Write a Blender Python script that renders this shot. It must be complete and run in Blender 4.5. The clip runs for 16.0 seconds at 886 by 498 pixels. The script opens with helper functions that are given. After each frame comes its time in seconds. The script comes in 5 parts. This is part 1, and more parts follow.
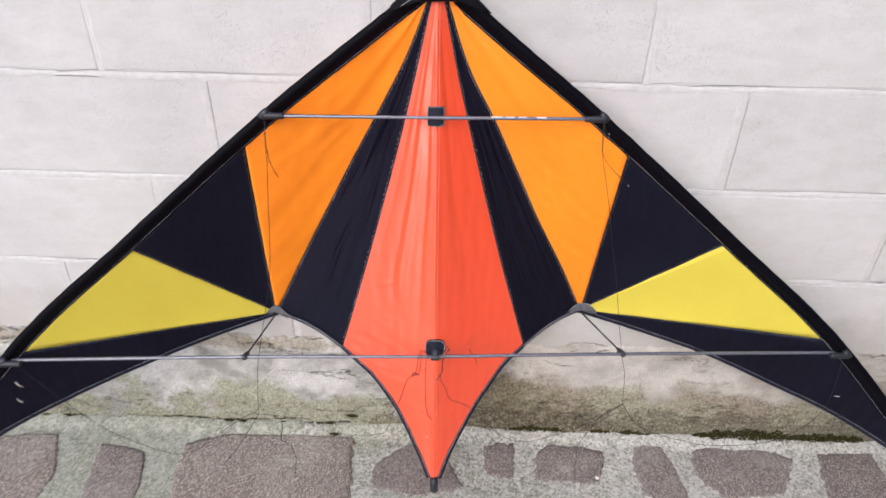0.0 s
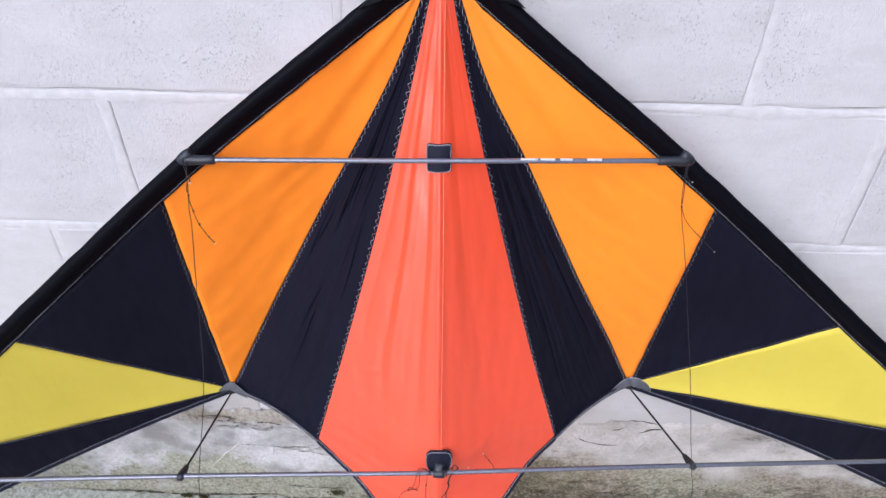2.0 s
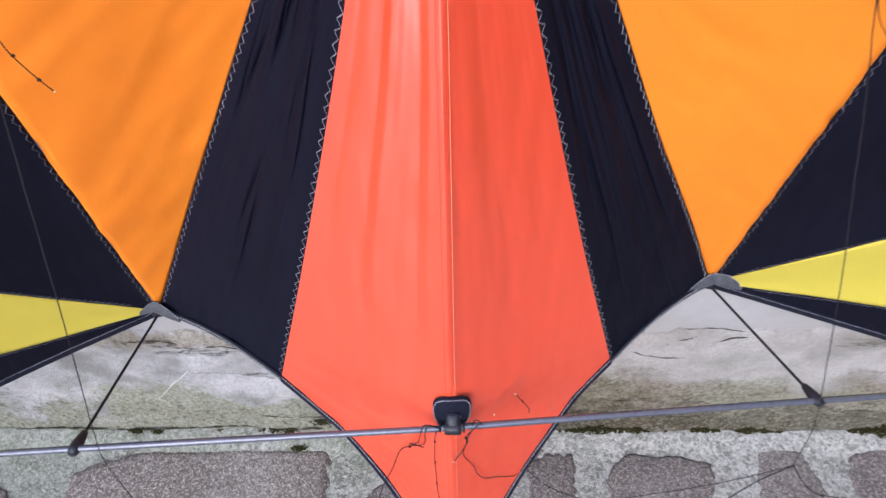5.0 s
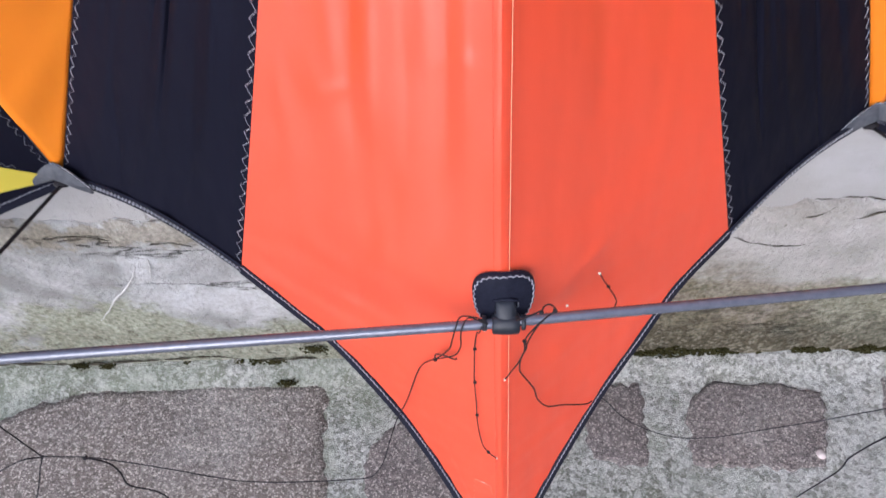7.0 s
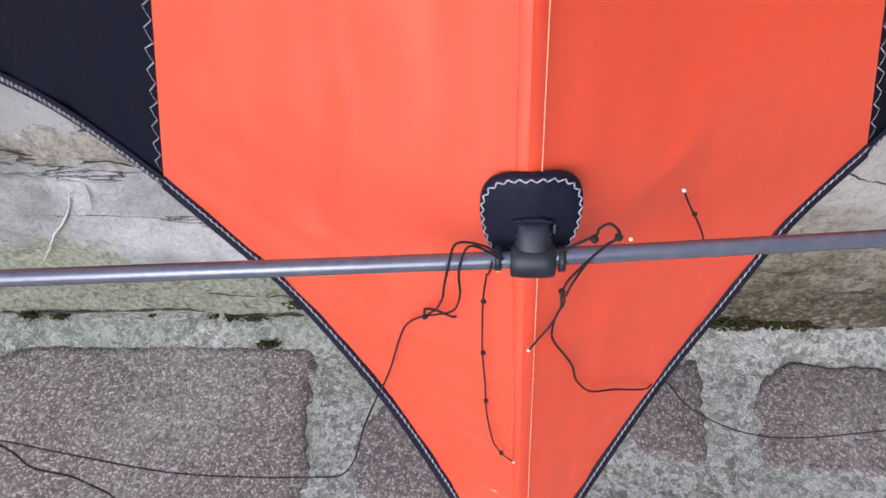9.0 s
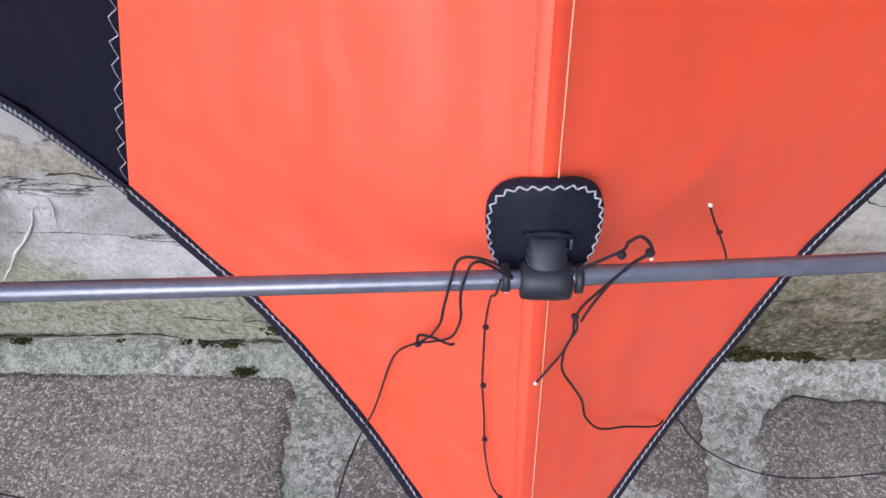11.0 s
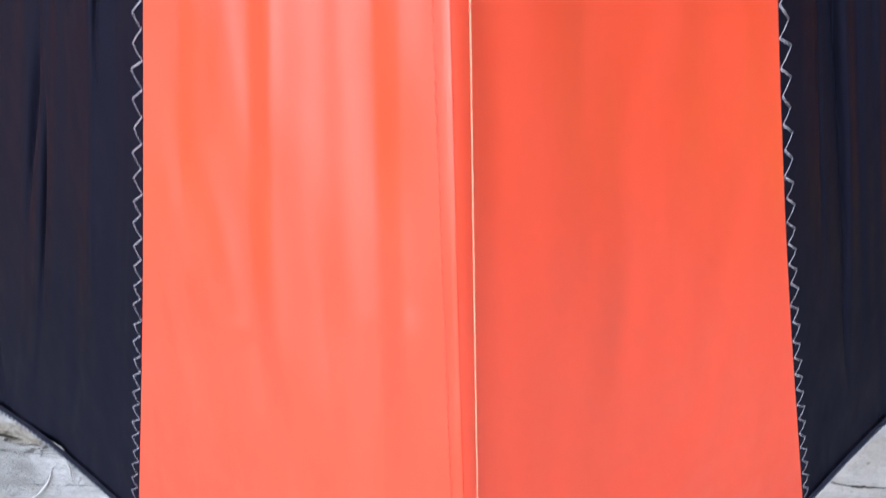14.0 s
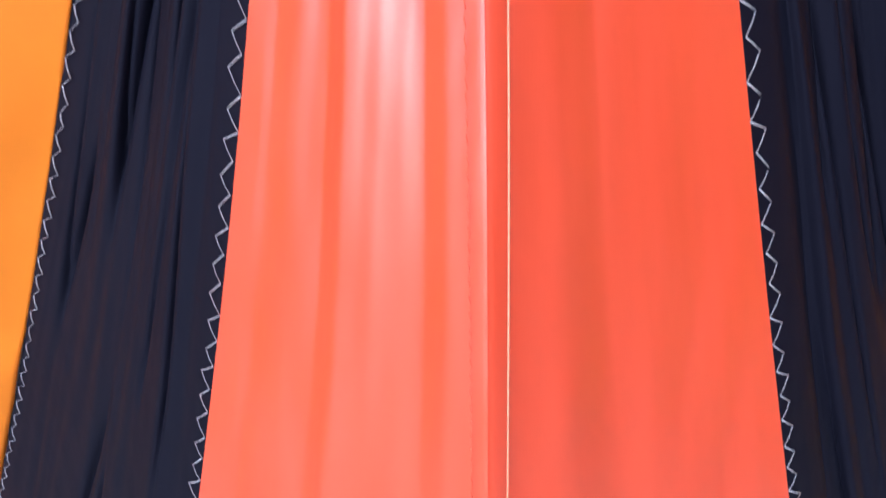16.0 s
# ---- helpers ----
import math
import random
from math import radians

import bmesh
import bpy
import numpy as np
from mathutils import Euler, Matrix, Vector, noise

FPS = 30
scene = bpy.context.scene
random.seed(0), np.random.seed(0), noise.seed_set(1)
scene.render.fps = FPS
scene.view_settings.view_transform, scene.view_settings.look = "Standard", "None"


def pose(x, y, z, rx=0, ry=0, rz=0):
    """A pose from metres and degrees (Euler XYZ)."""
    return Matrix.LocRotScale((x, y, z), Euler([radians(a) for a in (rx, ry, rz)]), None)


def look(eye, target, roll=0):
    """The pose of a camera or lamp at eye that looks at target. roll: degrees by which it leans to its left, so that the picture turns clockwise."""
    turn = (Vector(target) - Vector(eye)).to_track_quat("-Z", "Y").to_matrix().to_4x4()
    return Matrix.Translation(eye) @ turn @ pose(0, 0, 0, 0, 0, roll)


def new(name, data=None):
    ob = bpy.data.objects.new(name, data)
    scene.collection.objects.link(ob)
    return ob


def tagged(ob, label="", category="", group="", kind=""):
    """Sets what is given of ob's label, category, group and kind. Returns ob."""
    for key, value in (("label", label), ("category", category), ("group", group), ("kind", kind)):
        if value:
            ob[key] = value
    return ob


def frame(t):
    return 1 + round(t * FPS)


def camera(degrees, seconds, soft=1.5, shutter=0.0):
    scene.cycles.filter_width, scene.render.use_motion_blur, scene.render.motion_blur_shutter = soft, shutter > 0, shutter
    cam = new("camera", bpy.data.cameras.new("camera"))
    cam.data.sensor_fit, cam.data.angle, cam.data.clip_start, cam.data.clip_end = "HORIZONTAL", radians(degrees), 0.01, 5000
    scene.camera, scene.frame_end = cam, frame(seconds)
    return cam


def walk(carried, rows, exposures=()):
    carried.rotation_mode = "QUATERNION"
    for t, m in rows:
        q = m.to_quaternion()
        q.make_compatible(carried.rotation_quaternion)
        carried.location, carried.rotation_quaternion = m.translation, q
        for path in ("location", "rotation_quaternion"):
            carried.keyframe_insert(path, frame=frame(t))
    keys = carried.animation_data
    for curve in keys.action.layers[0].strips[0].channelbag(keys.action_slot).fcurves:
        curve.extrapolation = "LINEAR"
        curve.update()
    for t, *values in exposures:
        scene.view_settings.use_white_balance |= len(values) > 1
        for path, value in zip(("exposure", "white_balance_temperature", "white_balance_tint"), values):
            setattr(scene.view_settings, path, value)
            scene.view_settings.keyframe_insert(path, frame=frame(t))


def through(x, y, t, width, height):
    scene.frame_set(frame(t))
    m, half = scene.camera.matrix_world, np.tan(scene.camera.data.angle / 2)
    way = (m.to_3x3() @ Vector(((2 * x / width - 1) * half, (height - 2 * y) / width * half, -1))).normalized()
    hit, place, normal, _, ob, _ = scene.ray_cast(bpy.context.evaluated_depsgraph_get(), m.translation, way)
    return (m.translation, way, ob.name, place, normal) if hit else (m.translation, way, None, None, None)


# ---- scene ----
cam = camera(66.1, 16.0, shutter=0.4)
PATH = [
    (0, (0.0720, 1.3080, 1.1080), (0.0646, 1.6419, 0.8879), 1.00),
    (0.5, (0.0290, 1.4300, 1.1010), (0.0414, 1.7569, 0.8709), 2.20),
    (1, (0.0560, 1.5650, 1.0730), (0.0208, 1.8764, 0.8244), -0.20),
    (1.5, (0.0730, 1.6230, 1.0710), (0.0292, 1.9319, 0.8207), -2.90),
    (2, (0.0620, 1.6560, 1.0720), (0.0516, 1.9695, 0.8237), 0.60),
    (2.5, (0.0570, 1.6750, 1.0610), (0.0482, 1.9768, 0.7986), -1.10),
    (3, (0.0730, 1.6730, 1.0560), (0.0778, 1.9719, 0.7903), 0.10),
    (3.5, (0.1090, 1.6680, 1.0470), (0.1194, 1.9640, 0.7782), -0.80),
    (4, (0.1000, 1.7060, 1.0140), (0.0920, 1.9826, 0.7252), -0.60),
    (4.2, (0.0640, 1.7450, 0.9890), (0.0632, 2.0127, 0.6917), 1.00),
    (6.3, (0.0390, 1.9370, 0.7190), (0.0156, 2.1954, 0.4146), -6.80),
    (6.5, (0.0350, 1.9360, 0.7030), (0.0128, 2.1913, 0.3959), -6.30),
    (7, (0.0250, 1.9450, 0.6590), (0.0120, 2.1878, 0.3414), -3.80),
    (7.5, (0.0270, 1.9620, 0.6130), (0.0062, 2.1970, 0.2900), -5.40),
    (8, (0.0300, 1.9760, 0.5840), (0.0034, 2.2034, 0.2560), -5.60),
    (8.5, (0.0300, 1.9910, 0.5600), (0.0012, 2.2130, 0.2285), -5.70),
    (9, (0.0330, 2.0050, 0.5390), (0.0022, 2.2322, 0.2112), -5.80),
    (9.2, (0.0340, 2.0100, 0.5300), (0.0064, 2.2400, 0.2039), -5.10),
    (11.5, (0.0180, 2.0186, 0.5150), (-0.0035, 2.2688, 0.2032), -2.55),
    (12, (0.0080, 2.0205, 0.5500), (-0.0230, 2.2831, 0.2500), -3.25),
    (12.5, (0.0052, 2.0243, 0.5832), (-0.0312, 2.2921, 0.2882), -4.14),
    (13, (0.0194, 2.0272, 0.5956), (-0.0122, 2.3088, 0.3132), -3.94),
    (13.5, (0.0386, 2.0413, 0.6047), (0.0111, 2.3251, 0.3241), -3.36),
    (14, (0.0494, 2.0575, 0.6186), (0.0205, 2.3520, 0.3493), -3.33),
    (14.5, (0.0543, 2.0775, 0.6452), (0.0332, 2.3794, 0.3837), -2.60),
    (15, (0.0527, 2.0869, 0.6689), (0.0235, 2.4012, 0.4232), -3.10),
    (15.5, (0.0474, 2.0990, 0.6913), (0.0161, 2.4203, 0.4552), -2.92),
    (16, (0.0442, 2.1060, 0.7113), (0.0050, 2.4364, 0.4892), -2.89),
]
walk(cam, [(t, look(eye, target, roll)) for t, eye, target, roll in PATH], exposures=[(0.0, 0.48, 5850, 11.5), (0.6, 0.47, 5500, 12), (1.2, 0.48, 5400, 13), (2.5, 0.50, 5250, 14), (6.3, 0.47, 5260, 13), (8.0, 0.45, 5340, 12), (9.0, 0.40, 5340, 12), (11.6, 0.43, 5250, 12), (13.0, 0.54, 5120, 11), (14.5, 0.62, 4960, 8), (16.0, 0.63, 4920, 8)])


# ---- world and light ----
SUN_EL, SUN_AZ = radians(36), radians(-164)   # soft bright part of an overcast sky, behind and to one side
world = bpy.data.worlds.new("overcast_sky")
scene.world = world
world.use_nodes = True
wn = world.node_tree.nodes
sky = wn.new("ShaderNodeTexSky")
sky.sky_type = "NISHITA"
sky.sun_disc = False
sky.sun_elevation, sky.sun_rotation = SUN_EL, SUN_AZ % (2 * math.pi)
sky.air_density, sky.dust_density, sky.ozone_density = 1.0, 4.0, 0.6
wn["Background"].inputs["Strength"].default_value = 0.19
world.node_tree.links.new(sky.outputs[0], wn["Background"].inputs[0])
sun = new("sun", bpy.data.lights.new("sun", "SUN"))
sun.data.energy, sun.data.angle, sun.data.color = 0.66, radians(56), (1.0, 0.97, 0.93)
sun_way = Vector((math.sin(SUN_AZ) * math.cos(SUN_EL), math.cos(SUN_AZ) * math.cos(SUN_EL), math.sin(SUN_EL)))
sun.matrix_world = sun_way.to_track_quat("Z", "Y").to_matrix().to_4x4()


# ---- materials ----
def material(name, rough=0.7, spec=0.5, metal=0.0):
    m = bpy.data.materials.new(name)
    m.use_nodes = True
    b = m.node_tree.nodes["Principled BSDF"]
    b.inputs["Roughness"].default_value = rough
    b.inputs["Specular IOR Level"].default_value = spec
    b.inputs["Metallic"].default_value = metal
    return m, m.node_tree, b


def coords(nt, scale=(1, 1, 1)):
    geo = nt.nodes.new("ShaderNodeNewGeometry")
    mp = nt.nodes.new("ShaderNodeMapping")
    mp.inputs["Scale"].default_value = scale
    nt.links.new(geo.outputs["Position"], mp.inputs["Vector"])
    return mp.outputs[0]


def noise_tex(nt, vec, scale, detail=4.0, rough=0.6):
    n = nt.nodes.new("ShaderNodeTexNoise")
    n.inputs["Scale"].default_value, n.inputs["Detail"].default_value, n.inputs["Roughness"].default_value = scale, detail, rough
    nt.links.new(vec, n.inputs["Vector"])
    return n.outputs["Fac"]


def ramp(nt, fac, *stops):
    r = nt.nodes.new("ShaderNodeValToRGB")
    e = r.color_ramp.elements
    while len(e) < len(stops):
        e.new(0.5)
    for el, (p, c) in zip(e, stops):
        el.position = p
        el.color = (*c, 1) if len(c) == 3 else c
    nt.links.new(fac, r.inputs[0])
    return r.outputs[0]


def mix(nt, fac, a, b, how="MIX"):
    m = nt.nodes.new("ShaderNodeMix")
    m.data_type, m.blend_type = "RGBA", how
    for sock, v in ((m.inputs[0], fac), (m.inputs[6], a), (m.inputs[7], b)):
        if isinstance(v, (int, float)):
            sock.default_value = v
        elif isinstance(v, tuple):
            sock.default_value = (*v, 1)
        else:
            nt.links.new(v, sock)
    return m.outputs[2]


def maths(nt, op, a, b):
    m = nt.nodes.new("ShaderNodeMath")
    m.operation = op
    for sock, v in zip(m.inputs, (a, b)):
        if isinstance(v, (int, float)):
            sock.default_value = v
        else:
            nt.links.new(v, sock)
    return m.outputs[0]


def bump(nt, bsdf, height, strength, distance):
    b = nt.nodes.new("ShaderNodeBump")
    b.inputs["Strength"].default_value, b.inputs["Distance"].default_value = strength, distance
    nt.links.new(height, b.inputs["Height"])
    nt.links.new(b.outputs[0], bsdf.inputs["Normal"])


def cloth(name, colour, dark, rough=0.42, spec=0.5, through=0.12, crease_size=26.0, depth=0.004):
    """Coated ripstop sailcloth: fine weave, soft creases, slight tone changes, a little light through it."""
    m, nt, b = material(name, rough, spec)
    v = coords(nt)
    cloudy = noise_tex(nt, v, 9.0, 5.0)
    fine = noise_tex(nt, coords(nt, (1, 1, 0.14)), 85.0, 3.0)
    col = mix(nt, ramp(nt, cloudy, (0.35, (0, 0, 0)), (0.7, (1, 1, 1))), dark, colour)
    nt.links.new(col, b.inputs["Base Color"])
    warp = nt.nodes.new("ShaderNodeTexWave")
    warp.bands_direction = "Z"
    warp.inputs["Scale"].default_value = 420.0
    nt.links.new(v, warp.inputs["Vector"])
    weft = nt.nodes.new("ShaderNodeTexWave")
    weft.bands_direction = "X"
    weft.inputs["Scale"].default_value = 420.0
    nt.links.new(v, weft.inputs["Vector"])
    weave = maths(nt, "ADD", warp.outputs["Fac"], weft.outputs["Fac"])
    crease = noise_tex(nt, coords(nt, (1, 1, 0.16 if through == 0.0 else 0.35)), crease_size, 3.0, 0.5)
    h = maths(nt, "ADD", maths(nt, "MULTIPLY", weave, 0.0035), maths(nt, "ADD", maths(nt, "MULTIPLY", crease, 1.0), maths(nt, "MULTIPLY", fine, 0.20)))
    bump(nt, b, h, 0.34, depth)
    nt.links.new(ramp(nt, fine, (0.3, (rough - 0.06,) * 3), (0.7, (rough + 0.08,) * 3)), b.inputs["Roughness"])
    if through:
        tr = nt.nodes.new("ShaderNodeBsdfTranslucent")
        nt.links.new(col, tr.inputs["Color"])
        ms = nt.nodes.new("ShaderNodeMixShader")
        ms.inputs[0].default_value = through
        nt.links.new(b.outputs[0], ms.inputs[1])
        nt.links.new(tr.outputs[0], ms.inputs[2])
        nt.links.new(ms.outputs[0], nt.nodes["Material Output"].inputs["Surface"])
    return m


RED = cloth("red_sailcloth", (0.88, 0.094, 0.030), (0.86, 0.086, 0.026), 0.39, 1.0, through=0.16, depth=0.0027)
RED.node_tree.nodes["Principled BSDF"].inputs["IOR"].default_value = 1.70
ORANGE = cloth("orange_sailcloth", (0.89, 0.272, 0.009), (0.85, 0.242, 0.007), 0.45, 0.45, depth=0.0016)
YELLOW = cloth("yellow_sailcloth", (0.64, 0.545, 0.066), (0.60, 0.505, 0.058), 0.5, 0.4)
BLACK = cloth("black_sailcloth", (0.0045, 0.0047, 0.0102), (0.0032, 0.0033, 0.0076), 0.64, 0.20, through=0.0, crease_size=34.0, depth=0.0011)
BLACK.node_tree.nodes["Principled BSDF"].inputs["Specular Tint"].default_value = (0.64, 0.65, 1.0, 1)


def plain(name, a, b_, rough, spec=0.5, metal=0.0, scale=80.0, depth=0.0006, strength=0.4):
    m, nt, b = material(name, rough, spec, metal)
    n = noise_tex(nt, coords(nt), scale, 5.0)
    nt.links.new(mix(nt, ramp(nt, n, (0.3, (0, 0, 0)), (0.7, (1, 1, 1))), a, b_), b.inputs["Base Color"])
    bump(nt, b, n, strength, depth)
    return m


WEBBING = plain("black_webbing", (0.0020, 0.0019, 0.0036), (0.0038, 0.0036, 0.0062), 0.55, 0.05, scale=300)
TAPE = plain("dark_edge_tape", (0.008, 0.009, 0.018), (0.014, 0.015, 0.028), 0.6, 0.14, scale=400)
RUBBER = plain("black_rubber", (0.012, 0.014, 0.021), (0.022, 0.025, 0.034), 0.46, 0.4, scale=120)
CARBON = plain("graphite_rod", (0.098, 0.106, 0.142), (0.138, 0.146, 0.186), 0.24, 0.9, 0.25, scale=220, depth=0.0002)
PATCH_GREY = plain("grey_reinforcement", (0.045, 0.048, 0.060), (0.085, 0.09, 0.105), 0.6, 0.4, scale=180)
THREAD = plain("pale_thread", (0.35, 0.36, 0.41), (0.48, 0.49, 0.54), 0.75, 0.3, scale=500)
THREAD_DIM = plain("grey_thread", (0.17, 0.17, 0.20), (0.27, 0.27, 0.30), 0.75, 0.3, scale=500)
SEAM_RED = plain("orange_pink_thread", (0.90, 0.26, 0.15), (0.94, 0.34, 0.20), 0.7, 0.3, scale=500)
SEAM_DARK = plain("red_thread", (0.70, 0.10, 0.05), (0.80, 0.16, 0.09), 0.7, 0.3, scale=500)
CORD = plain("black_cord", (0.010, 0.009, 0.012), (0.022, 0.019, 0.022), 0.75, 0.3, scale=600)
SEAL = plain("melted_white_cord_end", (0.75, 0.70, 0.60), (0.85, 0.82, 0.74), 0.5, scale=500)
PRINT = plain("worn_white_print", (0.38, 0.38, 0.39), (0.58, 0.58, 0.59), 0.6, scale=900)


def warped(nt, reach=0.006, scale=260.0):
    """Position shaken by fine noise, so that grains get ragged outlines."""
    n = nt.nodes.new("ShaderNodeTexNoise")
    n.inputs["Scale"].default_value, n.inputs["Detail"].default_value = scale, 4.0
    v = coords(nt)
    nt.links.new(v, n.inputs["Vector"])
    add = nt.nodes.new("ShaderNodeVectorMath")
    add.operation = "MULTIPLY_ADD"
    nt.links.new(n.outputs["Color"], add.inputs[0])
    add.inputs[1].default_value = (reach, reach, reach)
    nt.links.new(v, add.inputs[2])
    return add.outputs[0]


def block_material():
    """Painted concrete block: pale grey paint over a pitted face, dusty stains."""
    m, nt, b = material("painted_concrete_block", 0.88, 0.25)
    v = coords(nt)
    wide = noise_tex(nt, v, 3.2, 4.0)
    mid = noise_tex(nt, coords(nt, (0.6, 1, 1.3)), 26.0, 6.0, 0.68)
    fine = noise_tex(nt, v, 170.0, 7.0, 0.85)
    info = nt.nodes.new("ShaderNodeObjectInfo")
    col = mix(nt, ramp(nt, wide, (0.3, (0, 0, 0)), (0.72, (1, 1, 1))), (0.47, 0.468, 0.482), (0.55, 0.548, 0.565))
    col = mix(nt, maths(nt, "MULTIPLY", ramp(nt, mid, (0.34, (1, 1, 1)), (0.58, (0, 0, 0))), 0.6), col, (0.44, 0.432, 0.435))
    col = mix(nt, maths(nt, "MULTIPLY", ramp(nt, fine, (0.36, (1, 1, 1)), (0.52, (0, 0, 0))), 0.25), col, (0.42, 0.41, 0.40))
    tint = ramp(nt, info.outputs["Random"], (0.0, (0.94, 0.94, 0.94)), (1.0, (1.0, 1.0, 1.0)))
    col = mix(nt, 1.0, col, tint, "MULTIPLY")
    pits = nt.nodes.new("ShaderNodeTexVoronoi")
    pits.inputs["Scale"].default_value = 250.0
    nt.links.new(warped(nt, 0.0055, 190.0), pits.inputs["Vector"])
    pit = ramp(nt, pits.outputs["Distance"], (0.14, (0, 0, 0)), (0.30, (1, 1, 1)))
    where = ramp(nt, noise_tex(nt, v, 14.0, 7.0, 0.75), (0.46, (1, 1, 1)), (0.66, (0, 0, 0)))
    pit = mix(nt, where, pit, (1.0, 1.0, 1.0))
    col = mix(nt, pit, mix(nt, 0.30, col, (0.20, 0.19, 0.19)), col)
    # splashed dirt on the lowest course, fading out upwards in an uneven edge
    sz = nt.nodes.new("ShaderNodeSeparateXYZ")
    nt.links.new(v, sz.inputs[0])
    splash = maths(nt, "ADD", maths(nt, "MULTIPLY", maths(nt, "SUBTRACT", 0.36, sz.outputs["Z"]), 9.0), maths(nt, "MULTIPLY", maths(nt, "SUBTRACT", noise_tex(nt, v, 11.0, 5.0, 0.6), 0.5), 3.0))
    col = mix(nt, maths(nt, "MULTIPLY", ramp(nt, splash, (0.0, (0, 0, 0)), (0.9, (1, 1, 1))), 0.75), col, (0.37, 0.355, 0.335))
    nt.links.new(col, b.inputs["Base Color"])
    h = maths(nt, "ADD", maths(nt, "MULTIPLY", mid, 0.55), maths(nt, "ADD", maths(nt, "MULTIPLY", fine, 0.50), maths(nt, "MULTIPLY", pit, 0.42)))
    bump(nt, b, h, 0.9, 0.0030)
    return m


BLOCK = block_material()
MORTAR = plain("pale_joint_mortar", (0.415, 0.411, 0.421), (0.490, 0.486, 0.496), 0.9, 0.2, scale=85, depth=0.002, strength=0.6)


def grains(nt, scale, vec=None):
    """Hard-edged mineral grains: a random value for each."""
    g = nt.nodes.new("ShaderNodeTexVoronoi")
    g.inputs["Scale"].default_value = scale
    nt.links.new(vec or coords(nt), g.inputs["Vector"])
    s = nt.nodes.new("ShaderNodeSeparateColor")
    nt.links.new(g.outputs["Color"], s.inputs[0])
    return s.outputs[0]


def render_material():
    """Old cement render at the wall's foot: cloudy pale trowelling, a lichen band, granular damp growth in blotches."""
    m, nt, b = material("stained_cement_render", 0.88, 0.22)
    v = coords(nt)
    sx = nt.nodes.new("ShaderNodeSeparateXYZ")
    nt.links.new(v, sx.inputs[0])
    x, z = sx.outputs["X"], sx.outputs["Z"]
    cloud = noise_tex(nt, coords(nt, (0.85, 1, 1.15)), 15.0, 4.0, 0.6)
    wide = noise_tex(nt, coords(nt, (1, 1, 1.6)), 7.0, 6.0, 0.62)
    mid = noise_tex(nt, v, 34.0, 7.0, 0.72)
    fine = noise_tex(nt, v, 210.0, 5.0, 0.78)
    grit = grains(nt, 420.0)
    damp_side = ramp(nt, x, (0.04, (0, 0, 0)), (0.14, (1, 1, 1)))
    col = mix(nt, ramp(nt, cloud, (0.38, (0, 0, 0)), (0.60, (1, 1, 1))), (0.29, 0.287, 0.275), (0.60, 0.598, 0.60))
    col = mix(nt, maths(nt, "MULTIPLY", ramp(nt, fine, (0.38, (1, 1, 1)), (0.56, (0, 0, 0))), 0.45), col, (0.30, 0.29, 0.26))
    # buff seep on the damp side
    col = mix(nt, maths(nt, "MULTIPLY", damp_side, 0.42), col, (0.47, 0.430, 0.380))
    buff = mix(nt, ramp(nt, fine, (0.38, (0, 0, 0)), (0.62, (1, 1, 1))), (0.13, 0.11, 0.075), (0.35, 0.31, 0.245))
    seep = ramp(nt, maths(nt, "ADD", maths(nt, "MULTIPLY", maths(nt, "SUBTRACT", 0.150, z), 14.0), maths(nt, "MULTIPLY", maths(nt, "SUBTRACT", wide, 0.45), 5.0)), (0.0, (0, 0, 0)), (0.7, (1, 1, 1)))
    col = mix(nt, maths(nt, "MULTIPLY", maths(nt, "MULTIPLY", seep, damp_side), 0.9), col, buff)
    # grey-green grains rising from the foot in an uneven tide line
    tide = maths(nt, "ADD", maths(nt, "MULTIPLY", maths(nt, "SUBTRACT", 0.104, z), 18.0), maths(nt, "MULTIPLY", maths(nt, "SUBTRACT", noise_tex(nt, coords(nt, (0.8, 1, 1)), 8.0, 4.0, 0.55), maths(nt, "SUBTRACT", 0.5, maths(nt, "MULTIPLY", damp_side, 0.06))), 8.0))
    tide = maths(nt, "ADD", tide, maths(nt, "MULTIPLY", maths(nt, "SUBTRACT", mid, 0.5), 3.5))
    green = mix(nt, ramp(nt, fine, (0.34, (0, 0, 0)), (0.64, (1, 1, 1))), (0.15, 0.156, 0.086), (0.47, 0.478, 0.375))
    col = mix(nt, maths(nt, "MULTIPLY", ramp(nt, tide, (0.05, (0, 0, 0)), (0.7, (1, 1, 1))), maths(nt, "SUBTRACT", 0.88, maths(nt, "MULTIPLY", damp_side, 0.35))), col, green)
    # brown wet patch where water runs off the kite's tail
    # brown patch low on the render, centred at x = 0.17
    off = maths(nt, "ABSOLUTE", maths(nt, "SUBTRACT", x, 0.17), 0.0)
    brown_area = maths(nt, "ADD", maths(nt, "MULTIPLY", maths(nt, "SUBTRACT", 0.24, off), 7.0), maths(nt, "ADD", maths(nt, "MULTIPLY", maths(nt, "SUBTRACT", 0.072, z), 13.0), maths(nt, "MULTIPLY", maths(nt, "SUBTRACT", mid, 0.5), 6.0)))
    brown_area = ramp(nt, brown_area, (0.1, (0, 0, 0)), (1.0, (1, 1, 1)))
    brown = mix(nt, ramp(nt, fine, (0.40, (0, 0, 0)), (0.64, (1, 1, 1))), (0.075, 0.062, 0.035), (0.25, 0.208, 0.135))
    col = mix(nt, maths(nt, "MULTIPLY", brown_area, 0.75), col, brown)
    # dark brown-green crust along the foot, heaviest on the damp side
    edge = noise_tex(nt, coords(nt, (0.6, 1, 1.3)), 30.0, 8.0, 0.78)
